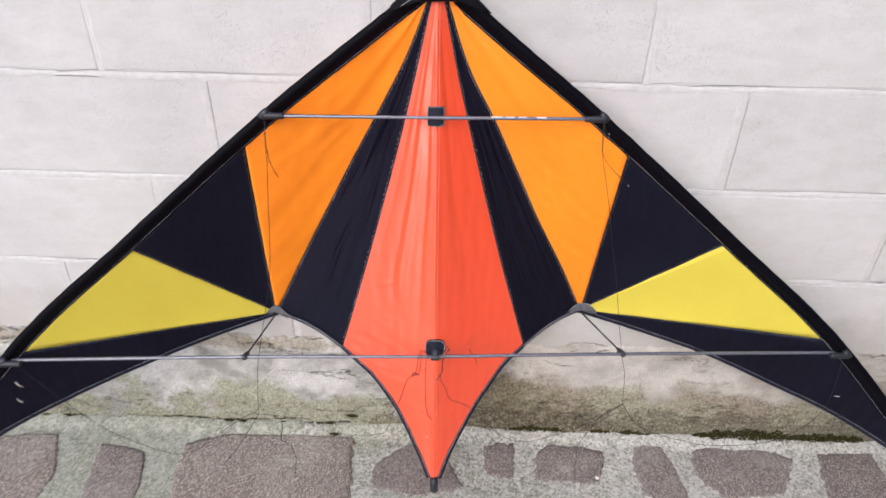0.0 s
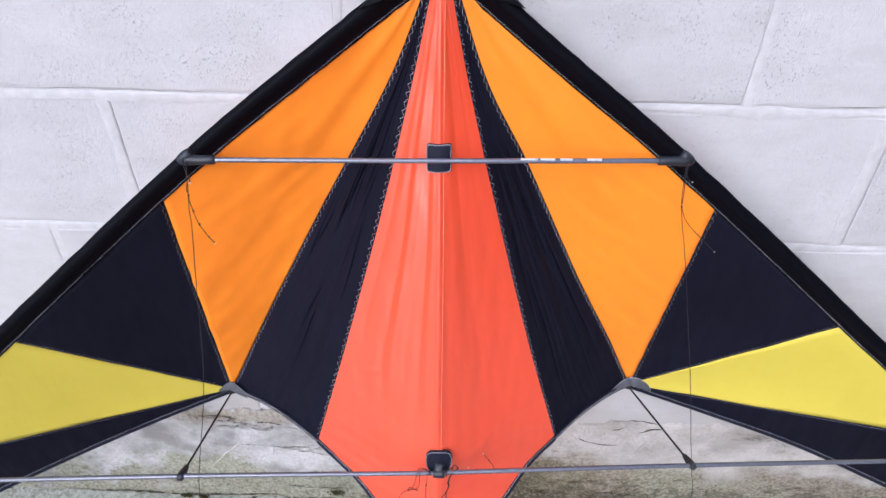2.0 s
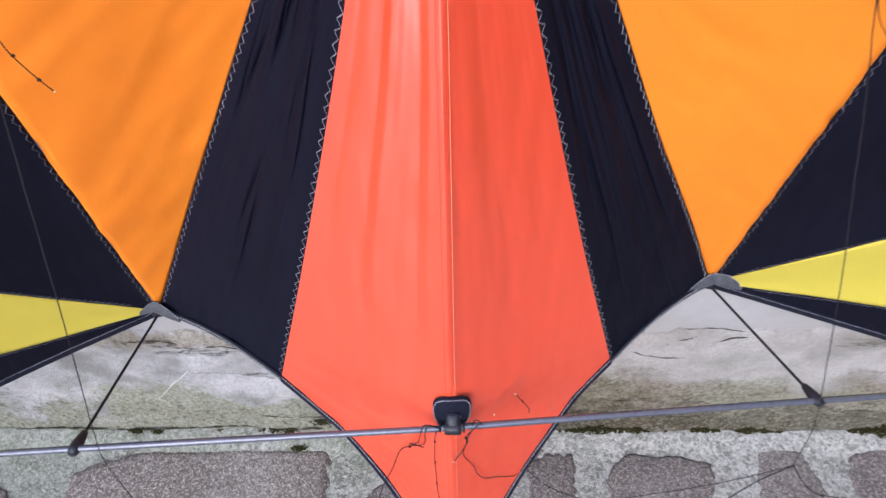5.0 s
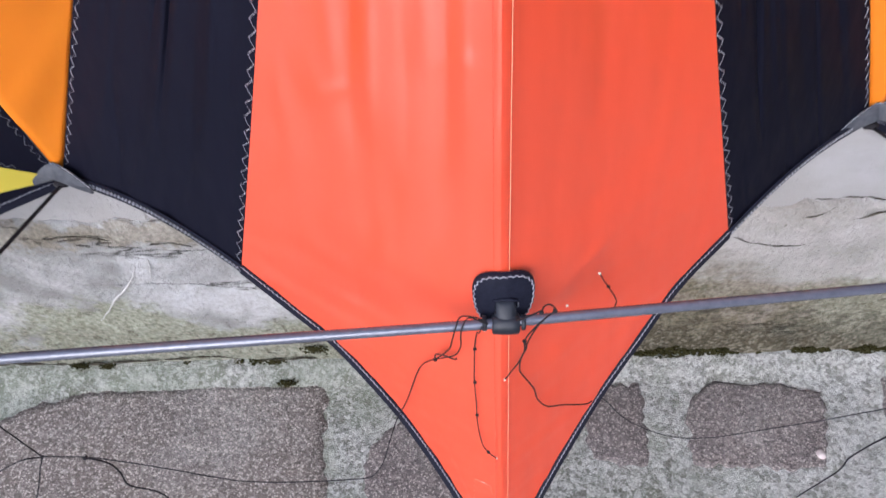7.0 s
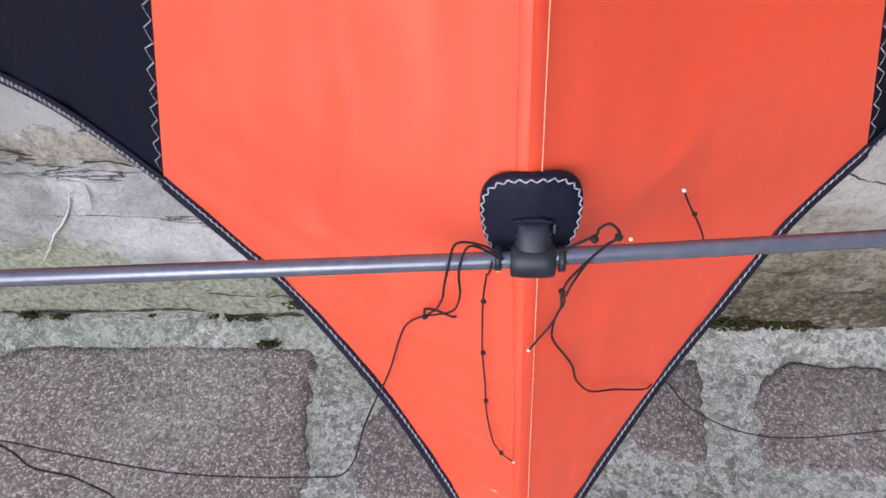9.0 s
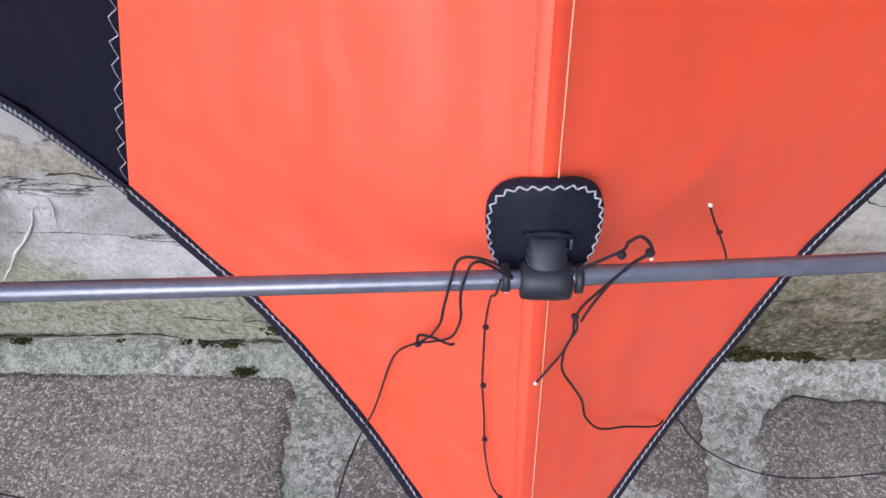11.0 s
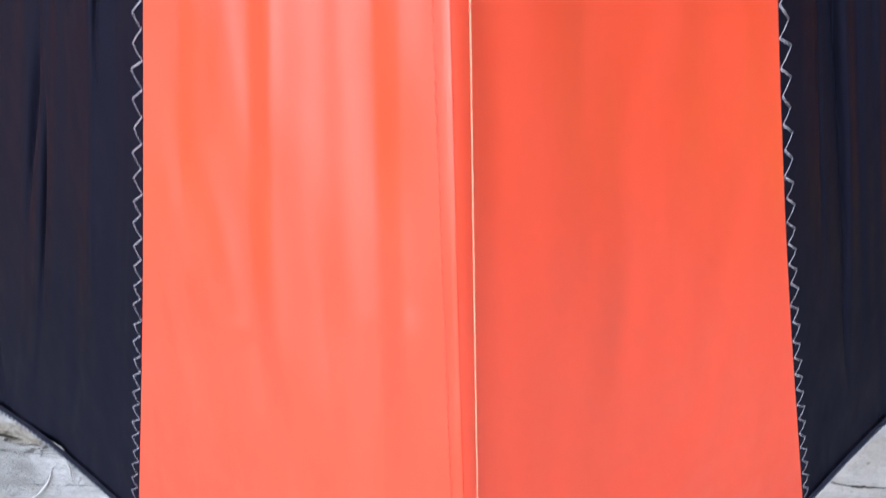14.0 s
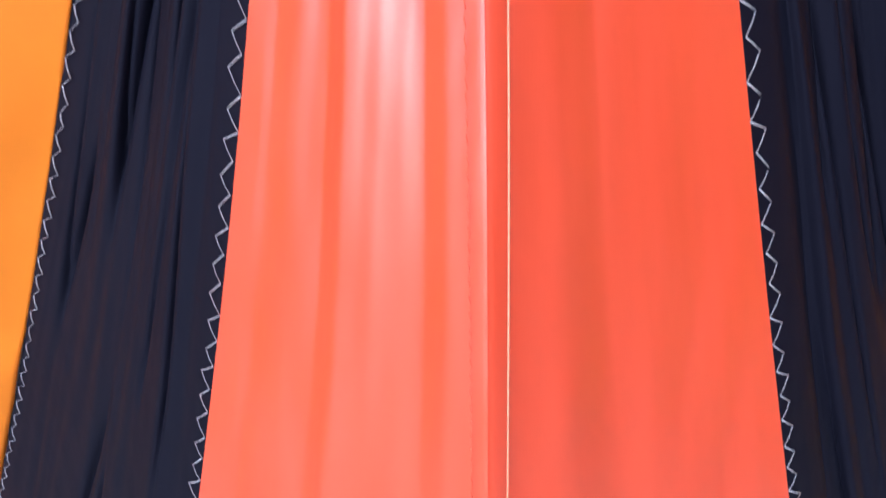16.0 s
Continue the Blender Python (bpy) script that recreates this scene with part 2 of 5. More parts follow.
    crust = maths(nt, "ADD", maths(nt, "MULTIPLY", maths(nt, "SUBTRACT", 0.084, z), 26.0), maths(nt, "MULTIPLY", maths(nt, "SUBTRACT", edge, 0.5), 11.0))
    dark = mix(nt, ramp(nt, fine, (0.40, (0, 0, 0)), (0.66, (1, 1, 1))), (0.016, 0.013, 0.006), (0.070, 0.056, 0.030))
    col = mix(nt, maths(nt, "MULTIPLY", ramp(nt, crust, (0.0, (0, 0, 0)), (0.8, (1, 1, 1))), maths(nt, "ADD", maths(nt, "MULTIPLY", damp_side, 0.42), 0.14)), col, dark)
    # tan lichen band under the broken upper edge
    band = maths(nt, "SUBTRACT", 1.0, maths(nt, "MULTIPLY", maths(nt, "ABSOLUTE", maths(nt, "SUBTRACT", z, 0.226), 0.0), 46.0))
    band = maths(nt, "ADD", band, maths(nt, "MULTIPLY", maths(nt, "SUBTRACT", mid, 0.5), 4.5))
    lichen = mix(nt, ramp(nt, fine, (0.36, (0, 0, 0)), (0.60, (1, 1, 1))), (0.11, 0.085, 0.045), (0.40, 0.345, 0.245))
    col = mix(nt, maths(nt, "MULTIPLY", ramp(nt, band, (0.15, (0, 0, 0)), (0.6, (1, 1, 1))), maths(nt, "SUBTRACT", 0.62, maths(nt, "MULTIPLY", damp_side, 0.48))), col, lichen)
    # dark lichen dots, dense low down and sparse above
    dots = maths(nt, "SUBTRACT", noise_tex(nt, v, 95.0, 5.0, 0.7), maths(nt, "MULTIPLY", ramp(nt, z, (0.07, (0, 0, 0)), (0.15, (1, 1, 1))), 0.10))
    col = mix(nt, maths(nt, "MULTIPLY", ramp(nt, dots, (0.57, (0, 0, 0)), (0.64, (1, 1, 1))), 0.65), col, (0.085, 0.075, 0.05))
    # gravel showing through the worn foot
    gravel = grains(nt, 330.0, warped(nt, 0.0018, 300.0))
    worn = maths(nt, "MULTIPLY", ramp(nt, maths(nt, "ADD", maths(nt, "MULTIPLY", maths(nt, "SUBTRACT", 0.085, z), 22.0), maths(nt, "MULTIPLY", maths(nt, "SUBTRACT", mid, 0.5), 6.0)), (0.0, (0, 0, 0)), (1.0, (1, 1, 1))), 0.55)
    col = mix(nt, maths(nt, "MULTIPLY", worn, ramp(nt, gravel, (0.62, (0, 0, 0)), (0.95, (0.8, 0.8, 0.8)))), col, (0.42, 0.385, 0.31))
    col = mix(nt, maths(nt, "MULTIPLY", worn, ramp(nt, gravel, (0.04, (0.8, 0.8, 0.8)), (0.28, (0, 0, 0)))), col, (0.045, 0.040, 0.022))
    # hairline cracks
    wander2 = noise_tex(nt, coords(nt, (0.5, 1, 2.6)), 8.0, 7.0, 0.62)
    crack = ramp(nt, maths(nt, "ABSOLUTE", maths(nt, "SUBTRACT", wander2, 0.52), 0.0), (0.0016, (1, 1, 1)), (0.006, (0, 0, 0)))
    crack = maths(nt, "MULTIPLY", crack, ramp(nt, noise_tex(nt, coords(nt, (1, 1, 2)), 5.0, 2.0), (0.50, (0, 0, 0)), (0.58, (1, 1, 1))))
    col = mix(nt, maths(nt, "MULTIPLY", crack, 0.8), col, (0.075, 0.065, 0.045))
    nt.links.new(col, b.inputs["Base Color"])
    h = maths(nt, "ADD", maths(nt, "MULTIPLY", mid, 0.9), maths(nt, "ADD", maths(nt, "MULTIPLY", fine, 0.55), maths(nt, "ADD", maths(nt, "MULTIPLY", grit, 0.06), maths(nt, "MULTIPLY", maths(nt, "MULTIPLY", worn, gravel), 0.4))))
    h = maths(nt, "SUBTRACT", h, maths(nt, "MULTIPLY", crack, 0.8))
    bump(nt, b, h, 1.0, 0.0060)
    return m


RENDER = render_material()
SOOT = plain("dirt_in_cracks", (0.035, 0.030, 0.022), (0.085, 0.075, 0.055), 0.95, 0.1, scale=300)
LIME = plain("white_lime", (0.48, 0.47, 0.45), (0.62, 0.61, 0.59), 0.9, 0.2, scale=150)


def ground_material():
    """Rough pale grit mortar between the paving stones: quartz grains, dark holes, limed in parts, a thin green film elsewhere."""
    m, nt, b = material("grit_mortar", 0.92, 0.2)
    v = coords(nt)
    wide = noise_tex(nt, v, 9.0, 5.0, 0.65)
    mid = noise_tex(nt, v, 260.0, 6.0, 0.80)
    grit = grains(nt, 620.0, warped(nt, 0.0022, 420.0))
    col = mix(nt, ramp(nt, mid, (0.36, (0, 0, 0)), (0.62, (1, 1, 1))), (0.125, 0.126, 0.105), (0.72, 0.715, 0.66))
    col = mix(nt, maths(nt, "MULTIPLY", ramp(nt, wide, (0.45, (0, 0, 0)), (0.66, (1, 1, 1))), 0.62), col, (0.165, 0.180, 0.095))
    patch = noise_tex(nt, v, 34.0, 4.0, 0.6)
    col = mix(nt, maths(nt, "MULTIPLY", ramp(nt, patch, (0.50, (0, 0, 0)), (0.60, (1, 1, 1))), 0.50), col, (0.70, 0.70, 0.645))
    col = mix(nt, maths(nt, "MULTIPLY", ramp(nt, patch, (0.38, (1, 1, 1)), (0.47, (0, 0, 0))), 0.50), col, (0.135, 0.145, 0.085))
    lump = noise_tex(nt, v, 62.0, 7.0, 0.78)
    col = mix(nt, maths(nt, "MULTIPLY", ramp(nt, lump, (0.50, (0, 0, 0)), (0.64, (1, 1, 1))), 0.5), col, (0.62, 0.62, 0.57))
    col = mix(nt, maths(nt, "MULTIPLY", ramp(nt, lump, (0.36, (1, 1, 1)), (0.48, (0, 0, 0))), 0.60), col, (0.15, 0.152, 0.11))
    col = mix(nt, ramp(nt, grit, (0.70, (0, 0, 0)), (0.90, (0.75, 0.75, 0.75))), col, (0.82, 0.81, 0.76))
    col = mix(nt, ramp(nt, grit, (0.08, (0.5, 0.5, 0.5)), (0.25, (0, 0, 0))), col, (0.15, 0.15, 0.13))
    sx = nt.nodes.new("ShaderNodeSeparateXYZ")
    nt.links.new(v, sx.inputs[0])
    limed = maths(nt, "ADD", maths(nt, "MULTIPLY", maths(nt, "SUBTRACT", sx.outputs["X"], 0.16), 3.0), maths(nt, "MULTIPLY", maths(nt, "SUBTRACT", noise_tex(nt, v, 12.0, 5.0, 0.65), 0.42), 4.0))
    col = mix(nt, maths(nt, "MULTIPLY", ramp(nt, limed, (0.0, (0, 0, 0)), (1.0, (1, 1, 1))), 0.32), col, (0.80, 0.79, 0.765))
    coarse = grains(nt, 230.0, warped(nt, 0.0045, 210.0))
    col = mix(nt, ramp(nt, coarse, (0.60, (0, 0, 0)), (0.95, (0.60, 0.60, 0.60))), col, (0.80, 0.79, 0.75))
    col = mix(nt, ramp(nt, coarse, (0.05, (0.55, 0.55, 0.55)), (0.34, (0, 0, 0))), col, (0.17, 0.163, 0.13))
    film = maths(nt, "ADD", maths(nt, "MULTIPLY", maths(nt, "SUBTRACT", 0.06, sx.outputs["X"]), 2.5), maths(nt, "MULTIPLY", maths(nt, "SUBTRACT", noise_tex(nt, v, 16.0, 4.0, 0.6), 0.47), 5.0))
    col = mix(nt, maths(nt, "MULTIPLY", ramp(nt, film, (0.0, (0, 0, 0)), (1.0, (1, 1, 1))), 0.40), col, (0.340, 0.380, 0.275))
    nt.links.new(col, b.inputs["Base Color"])
    h = maths(nt, "ADD", mid, maths(nt, "ADD", maths(nt, "MULTIPLY", grit, 0.16), maths(nt, "MULTIPLY", coarse, 0.25)))
    bump(nt, b, h, 1.0, 0.005)
    return m


def stone_material(name, a, b_, speck):
    m, nt, b = material(name, 0.82, 0.3)
    v = coords(nt)
    wide = noise_tex(nt, v, 14.0, 6.0, 0.65)
    grain = noise_tex(nt, v, 340.0, 5.0, 0.75)
    grit = grains(nt, 700.0, warped(nt, 0.0016, 420.0))
    info = nt.nodes.new("ShaderNodeObjectInfo")
    col = mix(nt, ramp(nt, wide, (0.3, (0, 0, 0)), (0.7, (1, 1, 1))), a, b_)
    col = mix(nt, ramp(nt, info.outputs["Random"], (0, (0, 0, 0)), (1, (0.4, 0.4, 0.4))), col, tuple(x * 0.8 for x in a))
    dust = noise_tex(nt, v, 5.5, 4.0, 0.6)
    col = mix(nt, maths(nt, "MULTIPLY", ramp(nt, dust, (0.50, (0, 0, 0)), (0.66, (1, 1, 1))), 0.55), col, (0.36, 0.34, 0.315))
    col = mix(nt, maths(nt, "MULTIPLY", ramp(nt, grain, (0.50, (0, 0, 0)), (0.68, (1, 1, 1))), 0.42), col, speck)
    col = mix(nt, ramp(nt, grit, (0.74, (0, 0, 0)), (0.90, (0.85, 0.85, 0.85))), col, tuple(x * 1.22 for x in speck))
    col = mix(nt, ramp(nt, grit, (0.10, (0.5, 0.5, 0.5)), (0.35, (0, 0, 0))), col, tuple(x * 0.6 for x in a))
    coarse = grains(nt, 330.0, warped(nt, 0.0030, 260.0))
    col = mix(nt, ramp(nt, coarse, (0.72, (0, 0, 0)), (0.96, (0.36, 0.36, 0.36))), col, tuple(x * 1.05 for x in speck))
    col = mix(nt, ramp(nt, coarse, (0.04, (0.55, 0.55, 0.55)), (0.26, (0, 0, 0))), col, tuple(x * 0.55 for x in a))
    nt.links.new(col, b.inputs["Base Color"])
    bump(nt, b, maths(nt, "ADD", grain, maths(nt, "ADD", maths(nt, "MULTIPLY", wide, 1.2), maths(nt, "MULTIPLY", grit, 0.2))), 0.9, 0.003)
    return m


GROUT = ground_material()
STONE_PURPLE = stone_material("purple_grey_porphyry", (0.160, 0.135, 0.130), (0.226, 0.196, 0.188), (0.44, 0.392, 0.352))
STONE_BROWN = stone_material("brown_grey_stone", (0.185, 0.155, 0.138), (0.260, 0.223, 0.198), (0.54, 0.485, 0.43))
MOSS = plain("dark_moss", (0.018, 0.0165, 0.006), (0.064, 0.058, 0.021), 0.95, 0.1, scale=220, depth=0.004, strength=1.0)


# ---- mesh helpers ----
def as_object(name, verts, faces, mat, parent=None, label="", smooth=True):
    me = bpy.data.meshes.new(name)
    me.from_pydata([tuple(v) for v in verts], [], faces)
    me.materials.append(mat)
    if smooth:
        me.polygons.foreach_set("use_smooth", [True] * len(me.polygons))
    me.update()
    ob = new(name, me)
    if parent is not None:
        ob.parent = parent
    return tagged(ob, label)


def part(name, bm, mat, parent, label="", smooth=True):
    me = bpy.data.meshes.new(name)
    bm.normal_update()
    bm.to_mesh(me)
    bm.free()
    me.materials.append(mat)
    if smooth:
        me.polygons.foreach_set("use_smooth", [True] * len(me.polygons))
    ob = new(name, me)
    ob.parent = parent
    return tagged(ob, label)


def spline(points, n):
    """A Catmull-Rom curve through the points, n samples."""
    p = [Vector(q) for q in points]
    p = [p[0] * 2 - p[1]] + p + [p[-1] * 2 - p[-2]]
    segs, out = len(p) - 3, []
    for i in range(n):
        t = i / (n - 1) * segs
        k = min(int(t), segs - 1)
        u = t - k
        a, b, c, d = p[k:k + 4]
        out.append(0.5 * (2 * b + (c - a) * u + (2 * a - 5 * b + 4 * c - d) * u * u + (3 * b - a - 3 * c + d) * u ** 3))
    return out


def even(points, step):
    """Points at even steps along a polyline."""
    out, need = [Vector(points[0])], step
    for a, b in zip(points, points[1:]):
        length = (b - a).length
        at = 0.0
        while length - at >= need:
            at += need
            out.append(a.lerp(b, at / length))
            need = step
        need -= length - at
    return out


def tube_data(points, radius, sides=8, closed_ends=True):
    verts, faces = [], []
    n = len(points)
    up = Vector((0.13, -0.9, 0.41))
    for i, p in enumerate(points):
        way = (points[min(i + 1, n - 1)] - points[max(i - 1, 0)]).normalized()
        side = way.cross(up).normalized()
        over = side.cross(way)
        r = radius(i / (n - 1)) if callable(radius) else radius
        for k in range(sides):
            a = 2 * math.pi * k / sides
            verts.append(p + (side * math.cos(a) + over * math.sin(a)) * r)
    for i in range(n - 1):
        for k in range(sides):
            a, b = i * sides + k, i * sides + (k + 1) % sides
            faces.append((a, b, b + sides, a + sides))
    if closed_ends:
        faces.append(tuple(range(sides))[::-1])
        faces.append(tuple(range((n - 1) * sides, n * sides)))
    return verts, faces


def tube(name, points, radius, mat, parent=None, label="", sides=10):
    v, f = tube_data(points, radius, sides)
    return as_object(name, v, f, mat, parent, label)


def strip(name, centre, width_dirs, normals, mat, parent, thick=0.0012, label=""):
    """A flat tape with thickness along a line of points; width_dirs carry half the width."""
    verts, faces = [], []
    for c, w, n in zip(centre, width_dirs, normals):
        verts += [c - w, c - w * 0.9 + n * thick, c + w * 0.9 + n * thick, c + w]
    for i in range(len(centre) - 1):
        for k in range(4):
            a, b = i * 4 + k, i * 4 + (k + 1) % 4
            faces.append((a, b, b + 4, a + 4))
    return as_object(name, verts, faces, mat, parent, label, smooth=False)


def zigzag(name, line, side_of, front, width, pitch, mat, parent, radius=0.00034, lift=0.0009):
    """Zigzag stitching along a line: side_of(p) points across the seam, front(p) out of the cloth."""
    pts = even(line, pitch / 2)
    rnd = random.Random(len(pts) * 7 + int(width * 1e5))
    verts, faces = [], []
    z = []
    for i, p in enumerate(pts):
        j = (0.5 if i % 2 else -0.5) * width * (1 + rnd.uniform(-0.18, 0.18))
        z.append(p + side_of(p) * j + front(p) * lift + Vector((0, 0, rnd.uniform(-0.08, 0.08) * pitch)))
    for a, b in zip(z, z[1:]):
        dip = front(a) * (-lift * 0.35)
        v, f = tube_data([a + dip, a.lerp(b, 0.5), b + dip], radius * (1.0 if len(verts) % 24 else 0.55), 4)
        off = len(verts)
        verts += v
        faces += [tuple(k + off for k in q) for q in f]
    return tagged(as_object(name, verts, faces, mat, parent), kind="stuff")


# ---- wall, foot and paving ----
WALL_Y = 2.303
wall = as_object("wall_north", [(x, y, z) for x in (-3.4, 3.4) for y in (WALL_Y + 0.010, 2.52) for z in (-0.2, 2.45)],
                 [(0, 1, 3, 2), (4, 6, 7, 5), (0, 4, 5, 1), (2, 3, 7, 6), (1, 5, 7, 3), (0, 2, 6, 4)], MORTAR, smooth=False)
tagged(wall, "pale grey painted concrete block wall with white mortar joints", "wall", kind="structure")

BED, COURSE, BLOCK_L = 0.753, 0.1745, 0.411


def block_mesh(seed):
    """One concrete block: a face with worn, slightly wavy edges and a little unevenness, 0.1 m deep."""
    rnd = random.Random(seed)
    w, h = BLOCK_L - 0.0065, COURSE - 0.0095
    us = [0, 0.008] + [i / 7 for i in range(1, 7)] + [0.992, 1]
    vs = [0, 0.02, 0.34, 0.67, 0.98, 1]
    nx, nz = len(us) - 1, len(vs) - 1
    verts, faces = [], []
    for k, v in enumerate(vs):
        for i, u in enumerate(us):
            edge = i in (0, nx) or k in (0, nz)
            x, z = (u - 0.5) * w, (v - 0.5) * h
            if i in (0, 1, nx - 1, nx):
                x += rnd.uniform(-0.0016, 0.0016)
            if k in (0, 1, nz - 1, nz):
                z += rnd.uniform(-0.0014, 0.0014)
            verts.append((x, rnd.uniform(-0.0002, 0.0002) + (0.0013 if edge else 0.0), z))
    for k in range(nz):
        for i in range(nx):
            a = k * (nx + 1) + i
            faces.append((a, a + 1, a + nx + 2, a + nx + 1))
    rim = [i for i in range(nx + 1)] + [k * (nx + 1) + nx for k in range(1, nz + 1)] + [nz * (nx + 1) + i for i in range(nx - 1, -1, -1)] + [k * (nx + 1) for k in range(nz - 1, 0, -1)]
    back = len(verts)
    verts += [(verts[r][0], 0.05, verts[r][2]) for r in rim]
    n = len(rim)
    for j in range(n):
        faces.append((rim[(j + 1) % n], rim[j], back + j, back + (j + 1) % n))
    me = bpy.data.meshes.new("block")
    me.from_pydata(verts, [], faces)
    me.materials.append(BLOCK)
    return me


def lay_blocks():
    rnd = random.Random(5)
    kinds = [block_mesh(s) for s in range(7)]
    starts = {0: -0.474, -1: -0.318, -2: -0.436, -3: -0.640}
    for c in range(-4, 10):
        x0 = starts.get(c, -0.474 + 0.17 * (c % 3) + 0.02 * c)
        z = BED + COURSE * (c + 0.5)
        x = x0 - BLOCK_L * 6
        while x < 2.8:
            if x > -3.0:
                ob = new("block", kinds[rnd.randrange(7)])
                ob.matrix_world = pose(x + BLOCK_L / 2, WALL_Y + rnd.uniform(-0.0008, 0.0008), z, 0, 0, rnd.uniform(-0.15, 0.15))
                ob.parent = wall
            x += BLOCK_L


lay_blocks()


def joint_strip(length, seed, gap, smear, wide=0.0042):
    """A strip of pointing along x: struck nearly flush, feathered over the lower edge, shrunk from the upper one in places."""
    n = max(4, int(length / 0.004))
    verts, faces = [], []
    for i in range(n + 1):
        x = length * i / n
        low = -wide - smear * max(-0.3, noise.noise((x * 9, seed, 1)) + 0.25 + 0.35 * noise.noise((x * 60, seed, 4)) + 0.2 * noise.noise((x * 190, seed, 4)))
        open_ = gap * max(0.0, noise.noise((x * 7, seed, 7)) + 0.22 + 0.5 * noise.noise((x * 45, seed, 2)) + 0.4 * noise.noise((x * 150, seed, 2)))
        high = 0.0052 - open_
        dip = 0.0005 * noise.noise((x * 80, seed, 9))
        verts += [(x, 0.0008, low - 0.0014), (x, -0.0001 + dip * 0.5, low + 0.0034), (x, 0.0006 - dip, 0.0008), (x, 0.0011, high), (x, 0.011, high + 0.0003)]
    for i in range(n):
        for k in range(4):
            a = i * 5 + k
            faces.append((a, a + 5, a + 6, a + 1))
    return verts, faces


def point_joints():
    for c in range(-2, 10):
        v, f = joint_strip(5.8, c * 3.3, 0.0046, 0.0062)
        z = BED + COURSE * c
        as_object("bed_joint", [(x - 2.9, WALL_Y + y, z + q) for x, y, q in v], f, MORTAR, wall)
    starts = {0: -0.474, -1: -0.318, -2: -0.436, -3: -0.640}
    for c in range(-3, 3):
        x = starts.get(c, -0.474 + 0.17 * (c % 3) + 0.02 * c) - BLOCK_L * 2
        for k in range(6):
            v, f = joint_strip(COURSE - 0.008, c * 5.1 + k, 0.0040, 0.0065, 0.0085)
            s = 1 if (k + c) % 2 else -1
            z0 = BED + COURSE * c + 0.004
            faces = f if s < 0 else [q[::-1] for q in f]
            as_object("head_joint", [(x + q * s, WALL_Y + y, z0 + l) for l, y, q in v], faces, MORTAR, wall)
            x += BLOCK_L


point_joints()


def foot_render():
    """The uneven cement skirting along the wall's foot, with a broken upper edge."""
    nx, nz, x0, x1 = 760, 26, -2.6, 2.6
    verts, faces = [], []
    for i in range(nx + 1):
        x = x0 + (x1 - x0) * i / nx
        top = 0.246 + 0.010 * noise.noise((x * 5, 1.3, 0)) + 0.009 * noise.noise((x * 26, 4.1, 0)) + 0.006 * noise.noise((x * 90, 4.1, 3))
        foot = 0.004 * noise.noise((x * 9, 2.2, 7))
        for k in range(nz + 1):
            v = k / nz
            z = -0.03 + (top + 0.03) * v
            y = 2.2985 - 0.0032 * noise.noise((x * 7, z * 9, 3)) - 0.0018 * noise.noise((x * 31, z * 34, 5))
            y -= 0.006 * max(0.0, 1 - z / 0.07) ** 2 * (1 + 30 * foot)
            y += 0.0045 * max(0.0, (v - 0.93) / 0.07)
            verts.append((x, y, z))
        verts.append((x, 2.32, top + 0.001))
    m = nz + 2
    for i in range(nx):
        for k in range(nz + 1):
            a = i * m + k
            faces.append((a, a + m, a + m + 1, a + 1))
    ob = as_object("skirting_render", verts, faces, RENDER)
    return tagged(ob, "stained old cement render at the wall's damp foot", "skirting", kind="structure")


skirting = foot_render()


def lime_ridge(points, width):
    """A thin raised line of white lime left in an old scratch of the render."""
    line = spline(points, 26)
    line = [p + Vector((0.0012 * noise.noise((p.z * 160, 1, 0)), 0, 0)) for p in line]
    tube("lime_ridge", line, lambda u: width * (0.35 + math.sin(math.pi * u) * (0.7 + 0.3 * math.sin(u * 23))), LIME, skirting, "white lime line in an old scratch", 5)


lime_ridge([(-0.266, 2.2958, 0.184), (-0.275, 2.2955, 0.168), (-0.290, 2.2955, 0.149), (-0.305, 2.2955, 0.134), (-0.317, 2.2955, 0.118), (-0.334, 2.2952, 0.098)], 0.0010)
lime_ridge([(-0.250, 2.2955, 0.196), (-0.253, 2.2955, 0.182), (-0.259, 2.2955, 0.164)], 0.0007)


def crack(points, width=0.0010):
    """A dirt-filled crack: uneven in width, broken in places."""
    line = even(spline(points, 60), 0.0022)
    line = [p + Vector((0, 0, 0.0022 * noise.noise((p.x * 70, 2, 1)) + 0.0012 * noise.noise((p.x * 330, 2, 1)))) for p in line]
    n = len(line)
    tube("crack", line, lambda u: width * max(0.06, 0.75 + 1.1 * noise.noise((u * n * 0.16, points[0][0] * 40, 3))) * min(1.0, 8 * u + 0.1, 8 * (1 - u) + 0.1), SOOT, skirting, "dirt-filled crack", 5)


